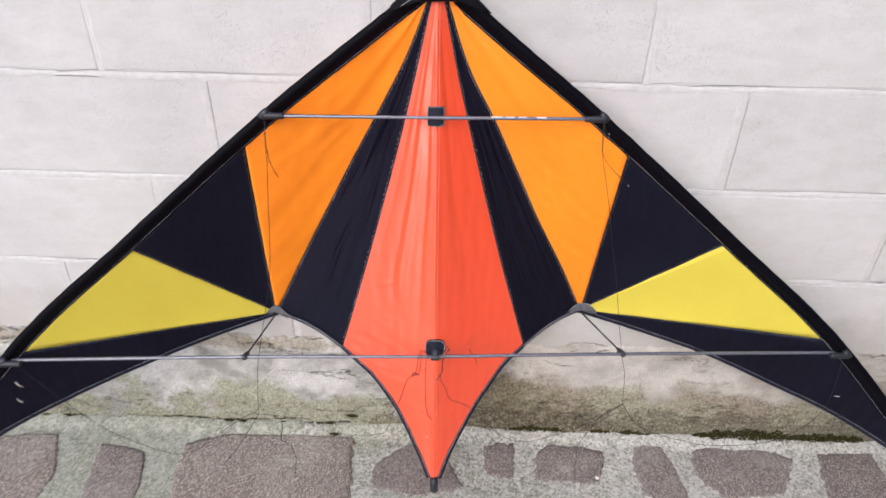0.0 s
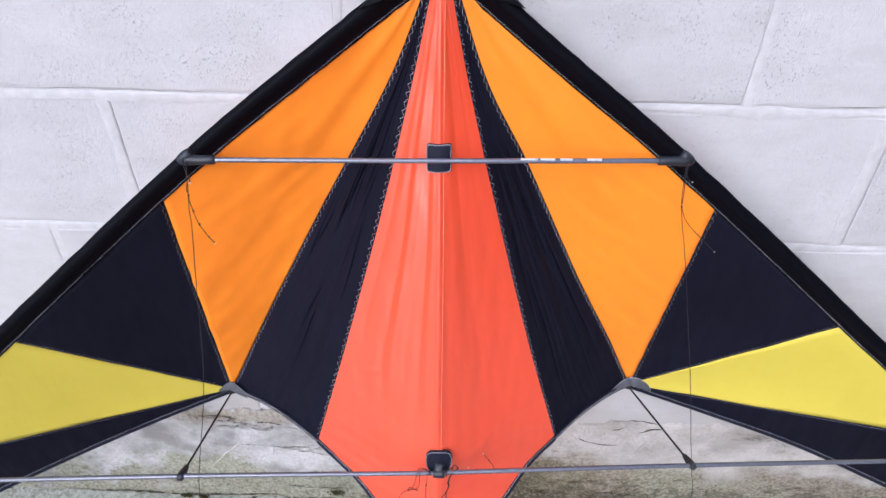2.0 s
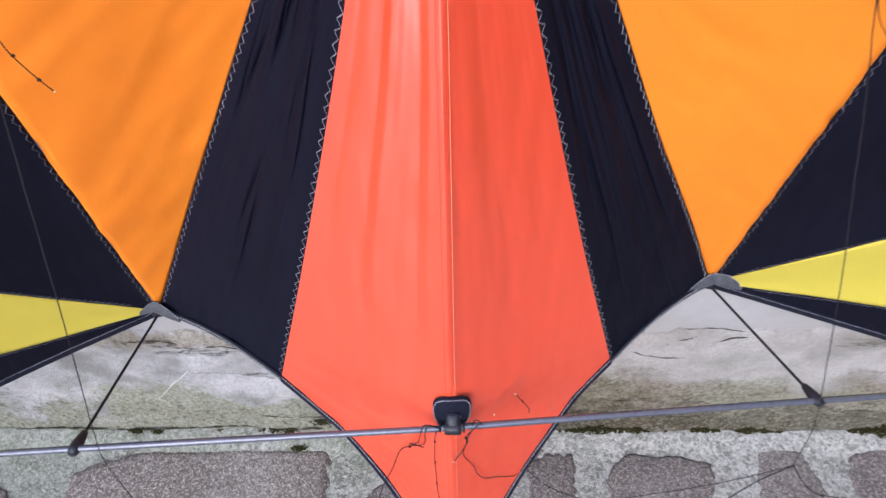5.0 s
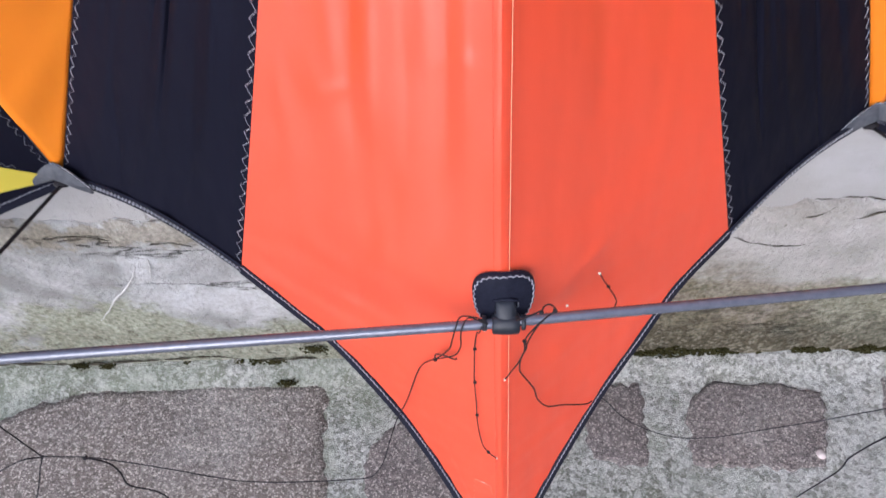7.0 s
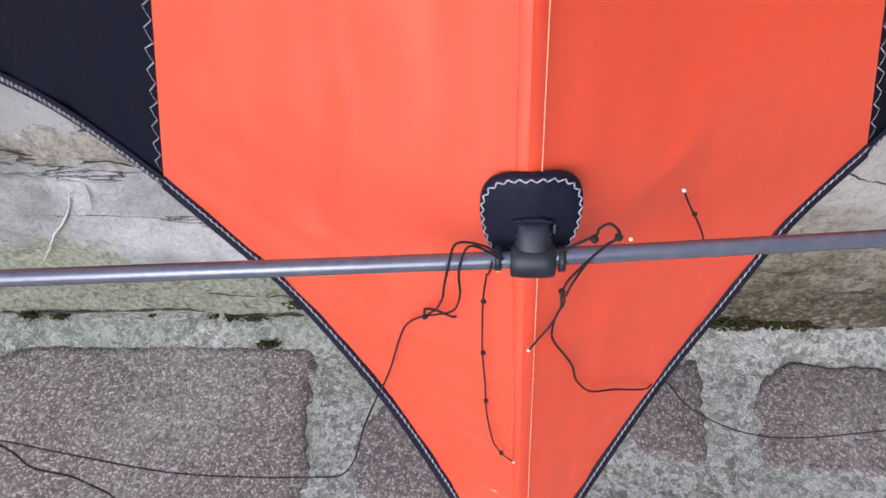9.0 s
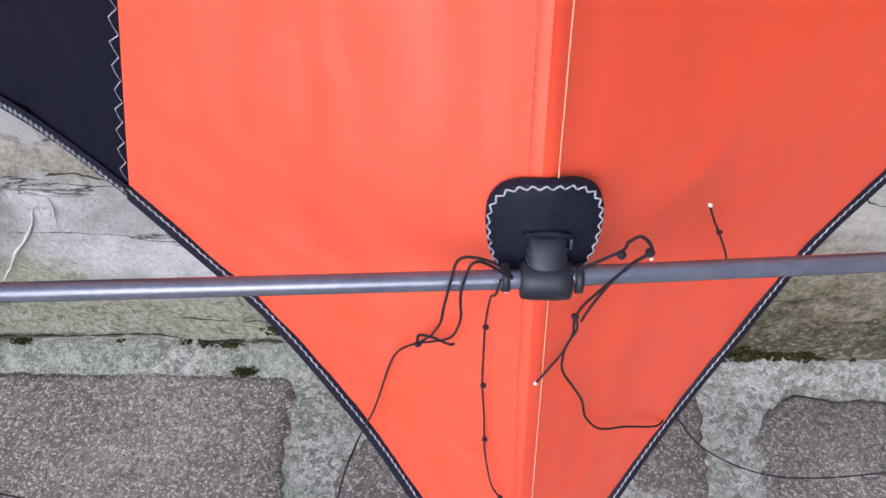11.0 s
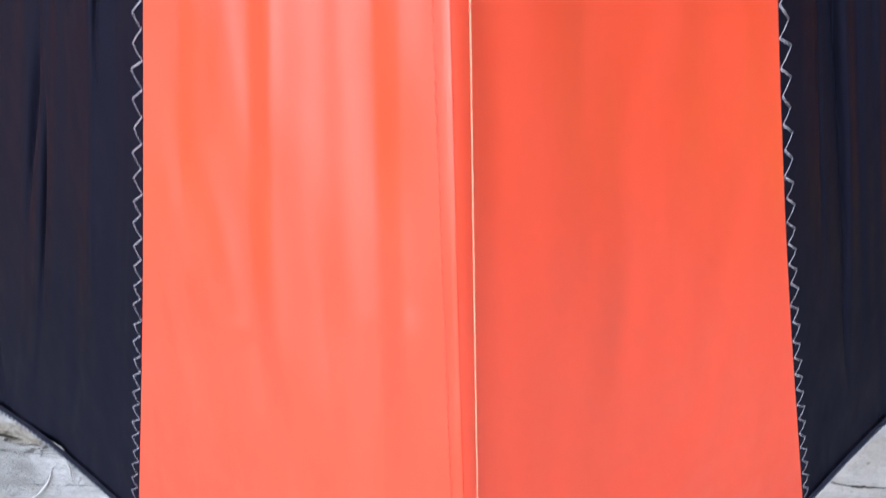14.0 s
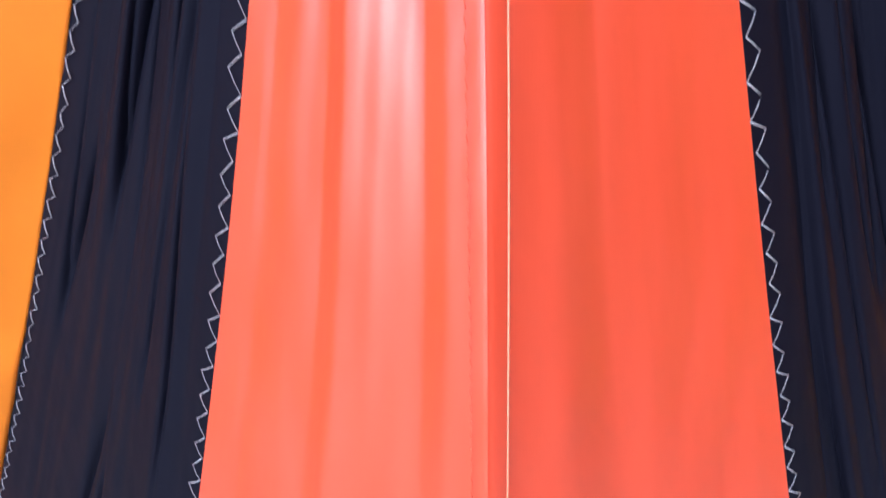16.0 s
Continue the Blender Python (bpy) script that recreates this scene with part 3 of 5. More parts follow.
for points in (
        [(0.2949, 2.2955, 0.2524), (0.3145, 2.2955, 0.2531), (0.3366, 2.2955, 0.2531), (0.3681, 2.2955, 0.2462)],
        [(0.2971, 2.2955, 0.2297), (0.3085, 2.2955, 0.2339), (0.3178, 2.2955, 0.2436)],
        [(0.3323, 2.2955, 0.2239), (0.3435, 2.2955, 0.2282), (0.3538, 2.2955, 0.2342), (0.3723, 2.2955, 0.2362)],
        [(0.2462, 2.2955, 0.2063), (0.2667, 2.2955, 0.199), (0.2899, 2.2955, 0.1928), (0.3134, 2.2955, 0.1949)],
        [(-0.560, 2.2920, 0.016), (-0.500, 2.2920, 0.020), (-0.430, 2.2920, 0.017), (-0.397, 2.2920, 0.015), (-0.361, 2.2920, 0.017), (-0.287, 2.2925, 0.022), (-0.246, 2.2925, 0.026), (-0.215, 2.2925, 0.019)],
        [(-0.215, 2.2955, 0.050), (-0.170, 2.2950, 0.046), (-0.120, 2.2950, 0.049)],
        [(-0.200, 2.2925, 0.014), (-0.181, 2.2925, 0.017), (-0.133, 2.2925, 0.019)],
        [(-0.330, 2.2955, 0.226), (-0.296, 2.2955, 0.229), (-0.268, 2.2955, 0.222)],
        [(-0.243, 2.2955, 0.215), (-0.222, 2.2955, 0.217), (-0.204, 2.2955, 0.211)]):
    crack(points, 0.0015 if points[0][2] < 0.03 else 0.0007)


def steps(*spans):
    out = []
    for a, b, n in spans:
        out += [a + (b - a) * i / n for i in range(n)]
    return out + [spans[-1][1]]


def ground_sheet():
    xs = steps((-120, -6, 8), (-6, -1.3, 12), (-1.3, 1.4, 216), (1.4, 6, 12), (6, 120, 8))
    ys = steps((-160, -6, 8), (-6, 1.2, 14), (1.2, 1.95, 20), (1.95, 2.33, 34))
    verts, faces = [], []
    for y in ys:
        for x in xs:
            near = 1.0 if 1.2 < y and abs(x) < 1.4 else 0.0
            t = max(0.0, min(1.0, (y - 2.264) / 0.026))
            lip = 0.013 * t * t * (3 - 2 * t)
            z = near * (0.0016 * noise.noise((x * 22, y * 22, 0)) + 0.0011 * noise.noise((x * 70, y * 70, 2)) + lip * (1.0 + 0.35 * noise.noise((x * 14, 0, 9))))
            verts.append((x, y, z))
    m = len(xs)
    for j in range(len(ys) - 1):
        for i in range(m - 1):
            a = j * m + i
            faces.append((a, a + 1, a + m + 1, a + m))
    return tagged(as_object("ground", verts, faces, GROUT), "rough pale grit mortar ground with moss tints", "ground", kind="structure")


ground = ground_sheet()


def stone_data(corners, seed):
    """One flat stone set in the mortar: a broken outline, rounded rim, nearly flush top."""
    rnd = random.Random(seed)
    c = [Vector((x, y, 0)) for x, y in corners]
    ring = []
    for a, b in zip(c, c[1:] + c[:1]):
        n = max(3, min(26, int((b - a).length / 0.006)))
        out = Vector(((b - a).y, -(b - a).x, 0)).normalized()
        for i in range(n):
            u = i / n
            ring.append(a.lerp(b, u) + out * (min(1.0, 5 * u, 5 * (1 - u)) * (rnd.uniform(-0.0030, 0.0030) + rnd.choice((0, 0, 0, -0.003))) + 0.004 * math.sin(u * math.pi)))
    mid = sum(ring, Vector()) / len(ring)
    n = len(ring)
    verts = [(p.x, p.y, -0.006) for p in ring]
    verts += [(*(p.lerp(mid, 0.018)).xy, 0.0014 + rnd.uniform(-0.0005, 0.0005)) for p in ring]
    verts += [(*(p.lerp(mid, 0.09)).xy, 0.0024) for p in ring]
    verts.append((mid.x, mid.y, 0.0027))
    faces = []
    for k in (0, 1):
        for i in range(n):
            a, b = k * n + i, k * n + (i + 1) % n
            faces.append((a, b, b + n, a + n))
    faces += [(2 * n + i, 2 * n + (i + 1) % n, 3 * n) for i in range(n)]
    return verts, faces


def paving_stone(corners, mat, seed):
    return as_object("paving_stone", *stone_data(corners, seed), mat, ground)


def ccw(c):
    area = sum(a[0] * b[1] - b[0] * a[1] for a, b in zip(c, c[1:] + c[:1]))
    return c if area > 0 else c[::-1]


def pave():
    big = [(-0.470, 2.235), (-0.400, 2.264), (-0.325, 2.268), (-0.125, 2.272), (-0.120, 2.196), (-0.110, 2.120), (-0.105, 2.035), (-0.405, 2.030), (-0.460, 2.110)]
    near = [
        ([(-0.860, 2.240), (-0.738, 2.250), (-0.695, 2.150), (-0.707, 2.080), (-0.860, 2.070)], STONE_BROWN),
        ([(-0.640, 2.228), (-0.545, 2.214), (-0.520, 2.130), (-0.530, 2.050), (-0.610, 2.050)], STONE_PURPLE),
        (big, STONE_BROWN),
        ([(-0.077, 2.195), (-0.050, 2.224), (-0.005, 2.256), (0.060, 2.232), (0.100, 2.155), (0.020, 2.130), (-0.075, 2.145)], STONE_PURPLE),
        ([(0.143, 2.256), (0.203, 2.266), (0.197, 2.178), (0.145, 2.186)], STONE_PURPLE),
        ([(0.249, 2.240), (0.273, 2.263), (0.310, 2.262), (0.386, 2.252), (0.366, 2.175), (0.240, 2.178)], STONE_PURPLE),
        ([(0.440, 2.233), (0.458, 2.277), (0.506, 2.283), (0.525, 2.200), (0.530, 2.120), (0.450, 2.150)], STONE_PURPLE),
        ([(0.568, 2.262), (0.650, 2.289), (0.770, 2.250), (0.720, 2.165), (0.600, 2.150), (0.560, 2.200)], STONE_PURPLE),
        ([(0.823, 2.265), (0.938, 2.277), (0.930, 2.160), (0.800, 2.150)], STONE_PURPLE),
    ]
    for i, (c, mat) in enumerate(near):
        paving_stone(ccw(c), mat, i)
    # unseen rows of close-set dark stones, added to dim ground reflections in the cloth
    rnd = random.Random(11)
    far = {STONE_BROWN.name: ([], []), STONE_PURPLE.name: ([], [])}
    for row in range(24):
        y = 1.93 - row * 0.20
        x = -3.3 + rnd.uniform(0, 0.2)
        while x < 1.5:
            w = rnd.uniform(0.12, 0.30)
            c = [(x + w * (0.5 + 0.48 * math.copysign(abs(math.cos(a)) ** 0.55, math.cos(a)) * rnd.uniform(0.90, 1.04)), y + 0.094 * math.copysign(abs(math.sin(a)) ** 0.55, math.sin(a)) * rnd.uniform(0.88, 1.03)) for a in (0.3 + i * math.pi / 4.5 for i in range(9))]
            mat = STONE_BROWN if rnd.random() < 0.35 else STONE_PURPLE
            if row < 4 and abs(x) < 1.2:
                paving_stone(ccw(c), mat, 100 + row * 20 + int(x * 10))
            else:
                v, f = stone_data(ccw(c), 100 + row * 20 + int(x * 10))
                vs, fs = far[mat.name]
                fs += [tuple(k + len(vs) for k in q) for q in f]
                vs += v
            x += w + rnd.uniform(0.006, 0.016)
    for mat in (STONE_BROWN, STONE_PURPLE):
        tagged(as_object("far_paving", *far[mat.name], mat, ground), kind="stuff")
    for x, w in ((-1.95, 0.2), (-1.70, 0.16), (-1.50, 0.15), (-1.30, 0.16), (-1.08, 0.13), (1.03, 0.16), (1.26, 0.14)):
        paving_stone(ccw([(x, 2.25), (x + w, 2.26), (x + w * 0.95, 2.12), (x + 0.02, 2.10)]), STONE_PURPLE, int(x * 100))


pave()


def moss_line():
    """Tiny dark moss tufts grown together in the gap between the paving and the wall, with a few loose clumps."""
    rnd = random.Random(3)
    verts, faces = [], []

    def tuft(x, y, z, r):
        off, spin = len(verts), rnd.uniform(0, 6.3)
        for k in range(2):
            for j in range(5):
                a = j / 5 * 2 * math.pi + spin
                rr = r * (1.0, 0.75)[k] * rnd.uniform(0.7, 1.3)
                verts.append((x + rr * 1.3 * math.cos(a), y + rr * 0.8 * math.sin(a), z + r * (-0.2, 0.5)[k]))
        verts.append((x, y - r * 0.2, z + r * 0.95))
        for j in range(5):
            a, b = off + j, off + (j + 1) % 5
            faces.extend([(a, b, b + 5, a + 5), (a + 5, b + 5, off + 10)])

    for i in range(26000):
        x = rnd.uniform(-1.15, 1.35)
        thick = noise.noise((x * 8, 0.5, 0)) + 0.6 * noise.noise((x * 29, 0.5, 0)) + 0.4 * noise.noise((x * 90, 0.5, 0))
        thick += -0.34 if x < 0.09 else 0.12
        if thick < 0.0 or (x < 0.09 and rnd.random() < 0.5):
            continue
        thick = min(1.0, thick)
        r = rnd.uniform(0.0006, 0.0019)
        tuft(x, 2.2955 - (0.003 + 0.009 * thick) * rnd.random() ** 1.6, 0.010 + (0.002 + (0.026 if x > 0.09 else 0.006) * thick) * rnd.random() ** 1.7, r)
    for cx, cy, cz, size in ((-0.167, 2.270, 0.004, 0.005), (-0.134, 2.292, 0.036, 0.006), (-0.181, 2.290, 0.015, 0.004), (-0.392, 2.290, 0.014, 0.005), (-0.362, 2.289, 0.014, 0.004)):
        for i in range(150):
            tuft(cx + rnd.gauss(0, size), cy + rnd.gauss(0, size * 0.35), cz + abs(rnd.gauss(0, size * 0.35)), rnd.uniform(0.0005, 0.0013))
    ob = as_object("moss", verts, faces, MOSS)
    tagged(ob, "dark green-brown moss in the gap at the wall's foot", "moss", kind="stuff")


moss_line()


def pebble(x, y, size):
    """A small worn stone, flattened, lying on the mortar."""
    bm = bmesh.new()
    bmesh.ops.create_icosphere(bm, subdivisions=3, radius=size)
    for v in bm.verts:
        v.co *= 1 + 0.22 * noise.noise(v.co * (1.3 / size))
        v.co.z *= 0.62
        v.co += Vector((x, y, 0.0015 + size * 0.55))
    ob = part("pebble", bm, PEBBLE, None)
    tagged(ob, "small pale pink pebble lying on the grit mortar", "pebble")


PEBBLE = plain("pale_pink_quartz", (0.50, 0.41, 0.39), (0.68, 0.60, 0.57), 0.6, 0.4, scale=140)
pebble(0.363, 2.186, 0.0046)

# unseen dark walls added right and behind, to darken what the sail reflects
UNSEEN_DARK = plain("unseen_wall_dark", (0.045, 0.043, 0.042), (0.075, 0.070, 0.068), 0.9, 0.2, scale=9, depth=0.004)


def reflection_wall(name, x0, x1, y0, y1, top):
    box = [(x, y, z) for x in (x0, x1) for y in (y0, y1) for z in (-0.05, top)]
    ob = as_object(name, box, [(0, 1, 3, 2), (4, 6, 7, 5), (0, 4, 5, 1), (2, 3, 7, 6), (1, 5, 7, 3), (0, 2, 6, 4)], UNSEEN_DARK, smooth=False)
    tagged(ob, "unseen plain dark grey wall added to darken reflections", "wall", kind="structure")


reflection_wall("wall_east", 1.50, 1.70, -3.2, 2.3, 3.0)
reflection_wall("wall_south", -0.6, 1.50, -3.2, -3.0, 1.3)

# ---- the kite ----
kite = new("stunt_kite")
tagged(kite, "red, orange, yellow and black delta stunt kite leaning on the wall", "kite")

NOSE = Vector((0.038, 2.276, 0.892))
SPINE_LOW, SPINE_END = Vector((0.0435, 2.113, 0.300)), Vector((0.0465, 2.066, 0.122))
TOP_Z = 0.884


def curve_z(points):
    """x and y as a smooth function of height through a few points."""
    samples = spline(points, 120)

    def at(z):
        for a, b in zip(samples, samples[1:]):
            if (a.z - z) * (b.z - z) <= 0 and a.z != b.z:
                return a.lerp(b, (z - a.z) / (b.z - a.z))
        return min(samples, key=lambda p: abs(p.z - z)).copy()
    return at


spine = curve_z([(0.0435, 2.113, 0.300), (0.0425, 2.1375, 0.380), (0.0415, 2.162, 0.470), (0.0400, 2.213, 0.640), (0.0385, 2.240, 0.720), (0.0375, 2.266, 0.840), (0.0375, 2.277, 0.900)])


class Side:
    """Half of the sail on one side: s is -1 or 1."""

    def __init__(self, s, seam, fan, wing_knee, le, tip, orange, yellow_in, yellow_out, te_wing, te_tail):
        self.s = s
        self.seam, self.fan = curve_z(seam), curve_z(fan)
        self.foot, self.knee = Vector(seam[0]), Vector(wing_knee)
        self.le_points, self.tip = le, Vector(tip)
        self.orange, self.yellow_in, self.yellow_out = Vector(orange), Vector(yellow_in), Vector(yellow_out)
        self.te_wing, self.te_tail = te_wing, te_tail
        self.le = spline(le + [tip], 90)


left = Side(-1,
            [(-0.120, 2.203, 0.306), (-0.072, 2.233, 0.470), (-0.0256, 2.262, 0.640), (0.0096, 2.276, 0.785), (0.031, 2.277, 0.885)],
            [(-0.250, 2.268, 0.328), (-0.181, 2.284, 0.466), (-0.148, 2.288, 0.530), (-0.091, 2.2895, 0.640), (-0.0155, 2.283, 0.783), (0.026, 2.277, 0.885)],
            (-0.250, 2.268, 0.328),
            [(0.016, 2.276, 0.893), (-0.055, 2.262, 0.841), (-0.213, 2.226, 0.722), (-0.420, 2.148, 0.551), (-0.624, 2.073, 0.373)],
            (-0.925, 1.980, 0.010),
            (-0.246, 2.225, 0.671), (-0.417, 2.144, 0.543), (-0.593, 2.086, 0.386),
            [(-0.250, 2.268, 0.325), (-0.345, 2.222, 0.312), (-0.450, 2.176, 0.287), (-0.570, 2.122, 0.252), (-0.685, 2.070, 0.207), (-0.810, 2.018, 0.130), (-0.925, 1.980, 0.012)],
            [(-0.120, 2.203, 0.306), (-0.083, 2.179, 0.288), (-0.058, 2.163, 0.272), (-0.024, 2.136, 0.238), (-0.003, 2.117, 0.207), (0.018, 2.095, 0.170), (0.039, 2.070, 0.128)])
right = Side(1,
             [(0.196, 2.222, 0.306), (0.147, 2.242, 0.470), (0.101, 2.262, 0.640), (0.065, 2.276, 0.785), (0.045, 2.278, 0.885)],
             [(0.304, 2.300, 0.330), (0.262, 2.296, 0.422), (0.210, 2.291, 0.524), (0.134, 2.286, 0.687), (0.085, 2.283, 0.783), (0.050, 2.279, 0.885)],
             (0.304, 2.300, 0.330),
             [(0.060, 2.278, 0.893), (0.154, 2.270, 0.819), (0.287, 2.258, 0.717), (0.512, 2.222, 0.533), (0.731, 2.186, 0.346)],
             (1.035, 2.130, 0.010),
             (0.321, 2.264, 0.668), (0.505, 2.222, 0.523), (0.699, 2.192, 0.363),
             [(0.304, 2.300, 0.327), (0.405, 2.272, 0.312), (0.530, 2.247, 0.281), (0.655, 2.222, 0.234), (0.772, 2.197, 0.187), (0.910, 2.160, 0.112), (1.035, 2.130, 0.012)],
             [(0.196, 2.222, 0.306), (0.162, 2.194, 0.289), (0.137, 2.169, 0.263), (0.112, 2.144, 0.234), (0.090, 2.119, 0.199), (0.071, 2.095, 0.168), (0.054, 2.070, 0.128)])


def panel(name, fn, nu, nv, mat, label, flip):
    """A cloth panel from a point function of (u, v), with a hem's thickness."""
    verts = [fn(i / nu, k / nv) for k in range(nv + 1) for i in range(nu + 1)]
    faces = []
    for k in range(nv):
        for i in range(nu):
            a = k * (nu + 1) + i
            q = (a, a + 1, a + nu + 2, a + nu + 1)
            faces.append(q[::-1] if flip else q)
    ob = as_object(name, verts, faces, mat, kite, label)
    thick = ob.modifiers.new("thickness", "SOLIDIFY")
    thick.thickness, thick.offset = 0.0004, -1
    return ob


PLEATS = {
    -1: ((0.0, 0.0), (0.06, 0.0), (0.12, -0.02), (0.19, 0.12), (0.48, -0.17), (0.57, 0.02), (0.70, -0.02), (0.84, 0.03), (1.0, 0.0)),
    1: ((0.0, 0.0), (0.08, -0.08), (0.26, 0.22), (0.41, -0.22), (0.55, 0.04), (0.72, 0.0), (0.85, 0.07), (1.0, 0.0)),
}


def folds(u, z, s, amount):
    """Soft pleats that fan down from the nose on either side of the spine, dying out towards the foot."""
    table = PLEATS[s]
    u2 = min(1.0, max(0.0, u + (0.035 * math.sin(z * 9 + s) + 0.02 * math.sin(z * 23)) * math.sin(math.pi * u)))
    f = 0.0
    for a, b in zip(table, table[1:]):
        if a[0] <= u2 <= b[0]:
            t = (u2 - a[0]) / (b[0] - a[0])
            t = 0.55 * t + 0.45 * t * t * (3 - 2 * t)
            f = a[1] + (b[1] - a[1]) * t
    f += (0.009 if s < 0 else 0.014) * math.sin(6.283 * (7.6 * u + 0.35 * math.sin(z * 13 + 2 * s))) * math.sin(math.pi * u) * max(0.2, min(1.0, (0.84 - z) / 0.34))
    fade = max(0.12, min(1.0, (z - 0.37) / 0.11)) * min(1.0, max(0.25, (0.90 - z) / 0.2))
    return f * amount * fade


FRONT = Vector((0, -0.96, 0.27))


def smooth(t):
    t = max(0.0, min(1.0, t))
    return t * t * (3 - 2 * t)


def build_side(h):
    s, flip = h.s, h.s > 0
    low_rows, rows = 16, 64

    def along(i, j, u):
        """A point on the sewn edge between two marks."""
        t = i + (j - i) * u
        k = min(88, max(0, int(t)))
        return inner[s][k].lerp(inner[s][k + 1], t - k)

    def out_edge(v):
        cut = low_rows / rows
        if v <= cut:
            tail = tails[h.s]
            t = (1 - v / cut) * (len(tail) - 1)
            k = min(int(t), len(tail) - 2)
            return tail[k].lerp(tail[k + 1], t - k)
        return h.seam(h.foot.z + (TOP_Z - h.foot.z) * (v - cut) / (1 - cut))

    def mid_edge(v):
        cut = low_rows / rows
        if v <= cut:
            return SPINE_END.lerp(SPINE_LOW, v / cut)
        return spine(SPINE_LOW.z + (TOP_Z - SPINE_LOW.z) * (v - cut) / (1 - cut))

    def red(u, v):
        a, b = mid_edge(v), out_edge(v)
        p = a.lerp(b, u)
        wide = max(0.012, (b - a).length)
        bend = 0.0008 + 0.0045 * math.exp(-((p.z - 0.371) / 0.024) ** 2)
        p.y = a.y + (b.y - a.y) * (math.hypot(u * wide, bend) - bend) / (math.hypot(wide, bend) - bend)
        belly = 0.10 * smooth(v / 0.30)
        p.y += (b - a).length * belly * (0.10 if s < 0 else 0.18) * math.sin(u * math.pi) * (0.4 + 0.6 * smooth((v - 0.18) / 0.30))
        soft = min(1.0, 9 * u, 9 * (1 - u))
        drawn = smooth((p.z - 0.385) / 0.10) * (1.0 if s < 0 else 0.45)
        p += FRONT * soft * drawn * (0.0005 * noise.noise((u * 7, 5 * s, v * 2.2)) + 0.0003 * noise.noise((u * 16, 6 * s, v * 4.5)))
        p += FRONT * folds(u, p.z, s, -0.0185 if s < 0 else 0.0034)
        p += FRONT * soft * ((0.0010 if s < 0 else 0.0006) * noise.noise((p.x * 70, 3 * s, p.z * 26)) + 0.0004 * noise.noise((p.x * 95, 3 * s, p.z * 5)) + 0.0006 * noise.noise((p.x * 20, 3 * s, p.z * 105)) * max(0.0, min(1.5, (0.44 - p.z) / 0.08)))
        p += FRONT * (0.0005 if s < 0 else 0.0003) * noise.noise((3 * s, p.x * 12, p.z * 130 + 20 * u)) * smooth(u * wide / 0.004) * math.exp(-u * wide / 0.022)
        for cx, cz, rx, rz, d in ((0.024, 0.482, 0.010, 0.0028, 0.0010), (0.030, 0.490, 0.003, 0.006, -0.0006), (0.058, 0.600, 0.004, 0.010, 0.0006), (0.064, 0.588, 0.004, 0.008, -0.0004), (0.092, 0.358, 0.020, 0.0032, 0.0014), (-0.036, 0.448, 0.016, 0.0026, 0.0011), (-0.02, 0.520, 0.003, 0.020, 0.0003), (0.004, 0.470, 0.003, 0.030, 0.0003), (-0.035, 0.480, 0.004, 0.025, 0.0003)):
            p += FRONT * d * math.exp(-((p.x - cx) / rx) ** 2 - ((p.z - cz - 0.5 * (p.x - cx)) / rz) ** 2)
        return p

    h.red = panel("red_panel", red, 110, 220, RED, "coral red sailcloth panel", flip)
    h.red.modifiers["thickness"].use_rim = False

    def black(u, v):
        za, zb = h.foot.z + (TOP_Z - h.foot.z) * v, h.knee.z + (TOP_Z - h.knee.z) * v
        a, b = h.seam(za), h.fan(zb)
        p = a.lerp(b, u)
        p.z += 0.008 * 4 * u * (1 - u) * (1 - v) ** 3
        p.y += (b - a).length * 0.03 * math.sin(u * math.pi)
        hem = min(0.3, 0.0075 / (b - a).length)
        soft = max(0.0, min(1.0, 7 * (u - hem), 7 * (1 - hem - u)))
        run = u + 0.05 * noise.noise((u * 5, 3 * s, v * 4))
        pleat = 0.0030 * noise.noise((run * 7, 7 * s, v * 1.6)) + 0.0010 * noise.noise((run * 19, 8 * s, v * 3.4))
        sharp = (1 - abs(noise.noise((run * 8, 2 * s, v * 1.7)))) ** 16
        some = smooth(noise.noise((u * 6, 4 * s, v * 5)) * 1.6 + 0.45)
        p += FRONT * soft * (0.35 + 0.65 * smooth((v - 0.05) / 0.2)) * (pleat - 0.0046 * sharp * some)
        return p

    h.black = panel("inner_black_panel", black, 120, 90, BLACK, "black sailcloth panel", flip)

    def orange(u, v):
        zb = h.knee.z + (TOP_Z - h.knee.z) * v
        a = h.fan(zb)
        b = along(h.mark[0], 1, v)
        p = a.lerp(b, u)
        p.y += 0.003 * math.sin(u * math.pi) * math.sin(math.pi * min(1.0, v * 1.3))
        p += FRONT * 0.0030 * (1 - abs(2 * v - 1)) ** 0.5 * math.exp(-((u - 0.64 - 0.08 * v) / 0.12) ** 2)
        p += FRONT * min(1.0, 8 * (1 - u) + 0.05) * (0.0010 * noise.noise((p.x * 16 + p.z * 7 * s, 2 * s, p.z * 9)) + 0.0018 * smooth((0.62 - v) / 0.3) * noise.noise((p.x * 28, 6 * s, p.z * 62 + p.x * 30 * s)) + 0.0007 * noise.noise((p.x * 60, 9 * s, p.z * 44)) + 0.0008 * (1 - abs(noise.noise((p.x * 22 + s * p.z * 20, 4 * s, p.z * 6)))) ** 5)
        return p

    h.orange_ob = panel("orange_panel", orange, 44, 64, ORANGE, "bright orange sailcloth panel", flip)

    def fan_of(i, j, dent):
        def fn(u, v):
            v = 0.004 + 0.996 * v
            p = h.knee.lerp(along(i, j, u), v)
            p.y += dent * math.sin(u * math.pi) * math.sin(v * math.pi)
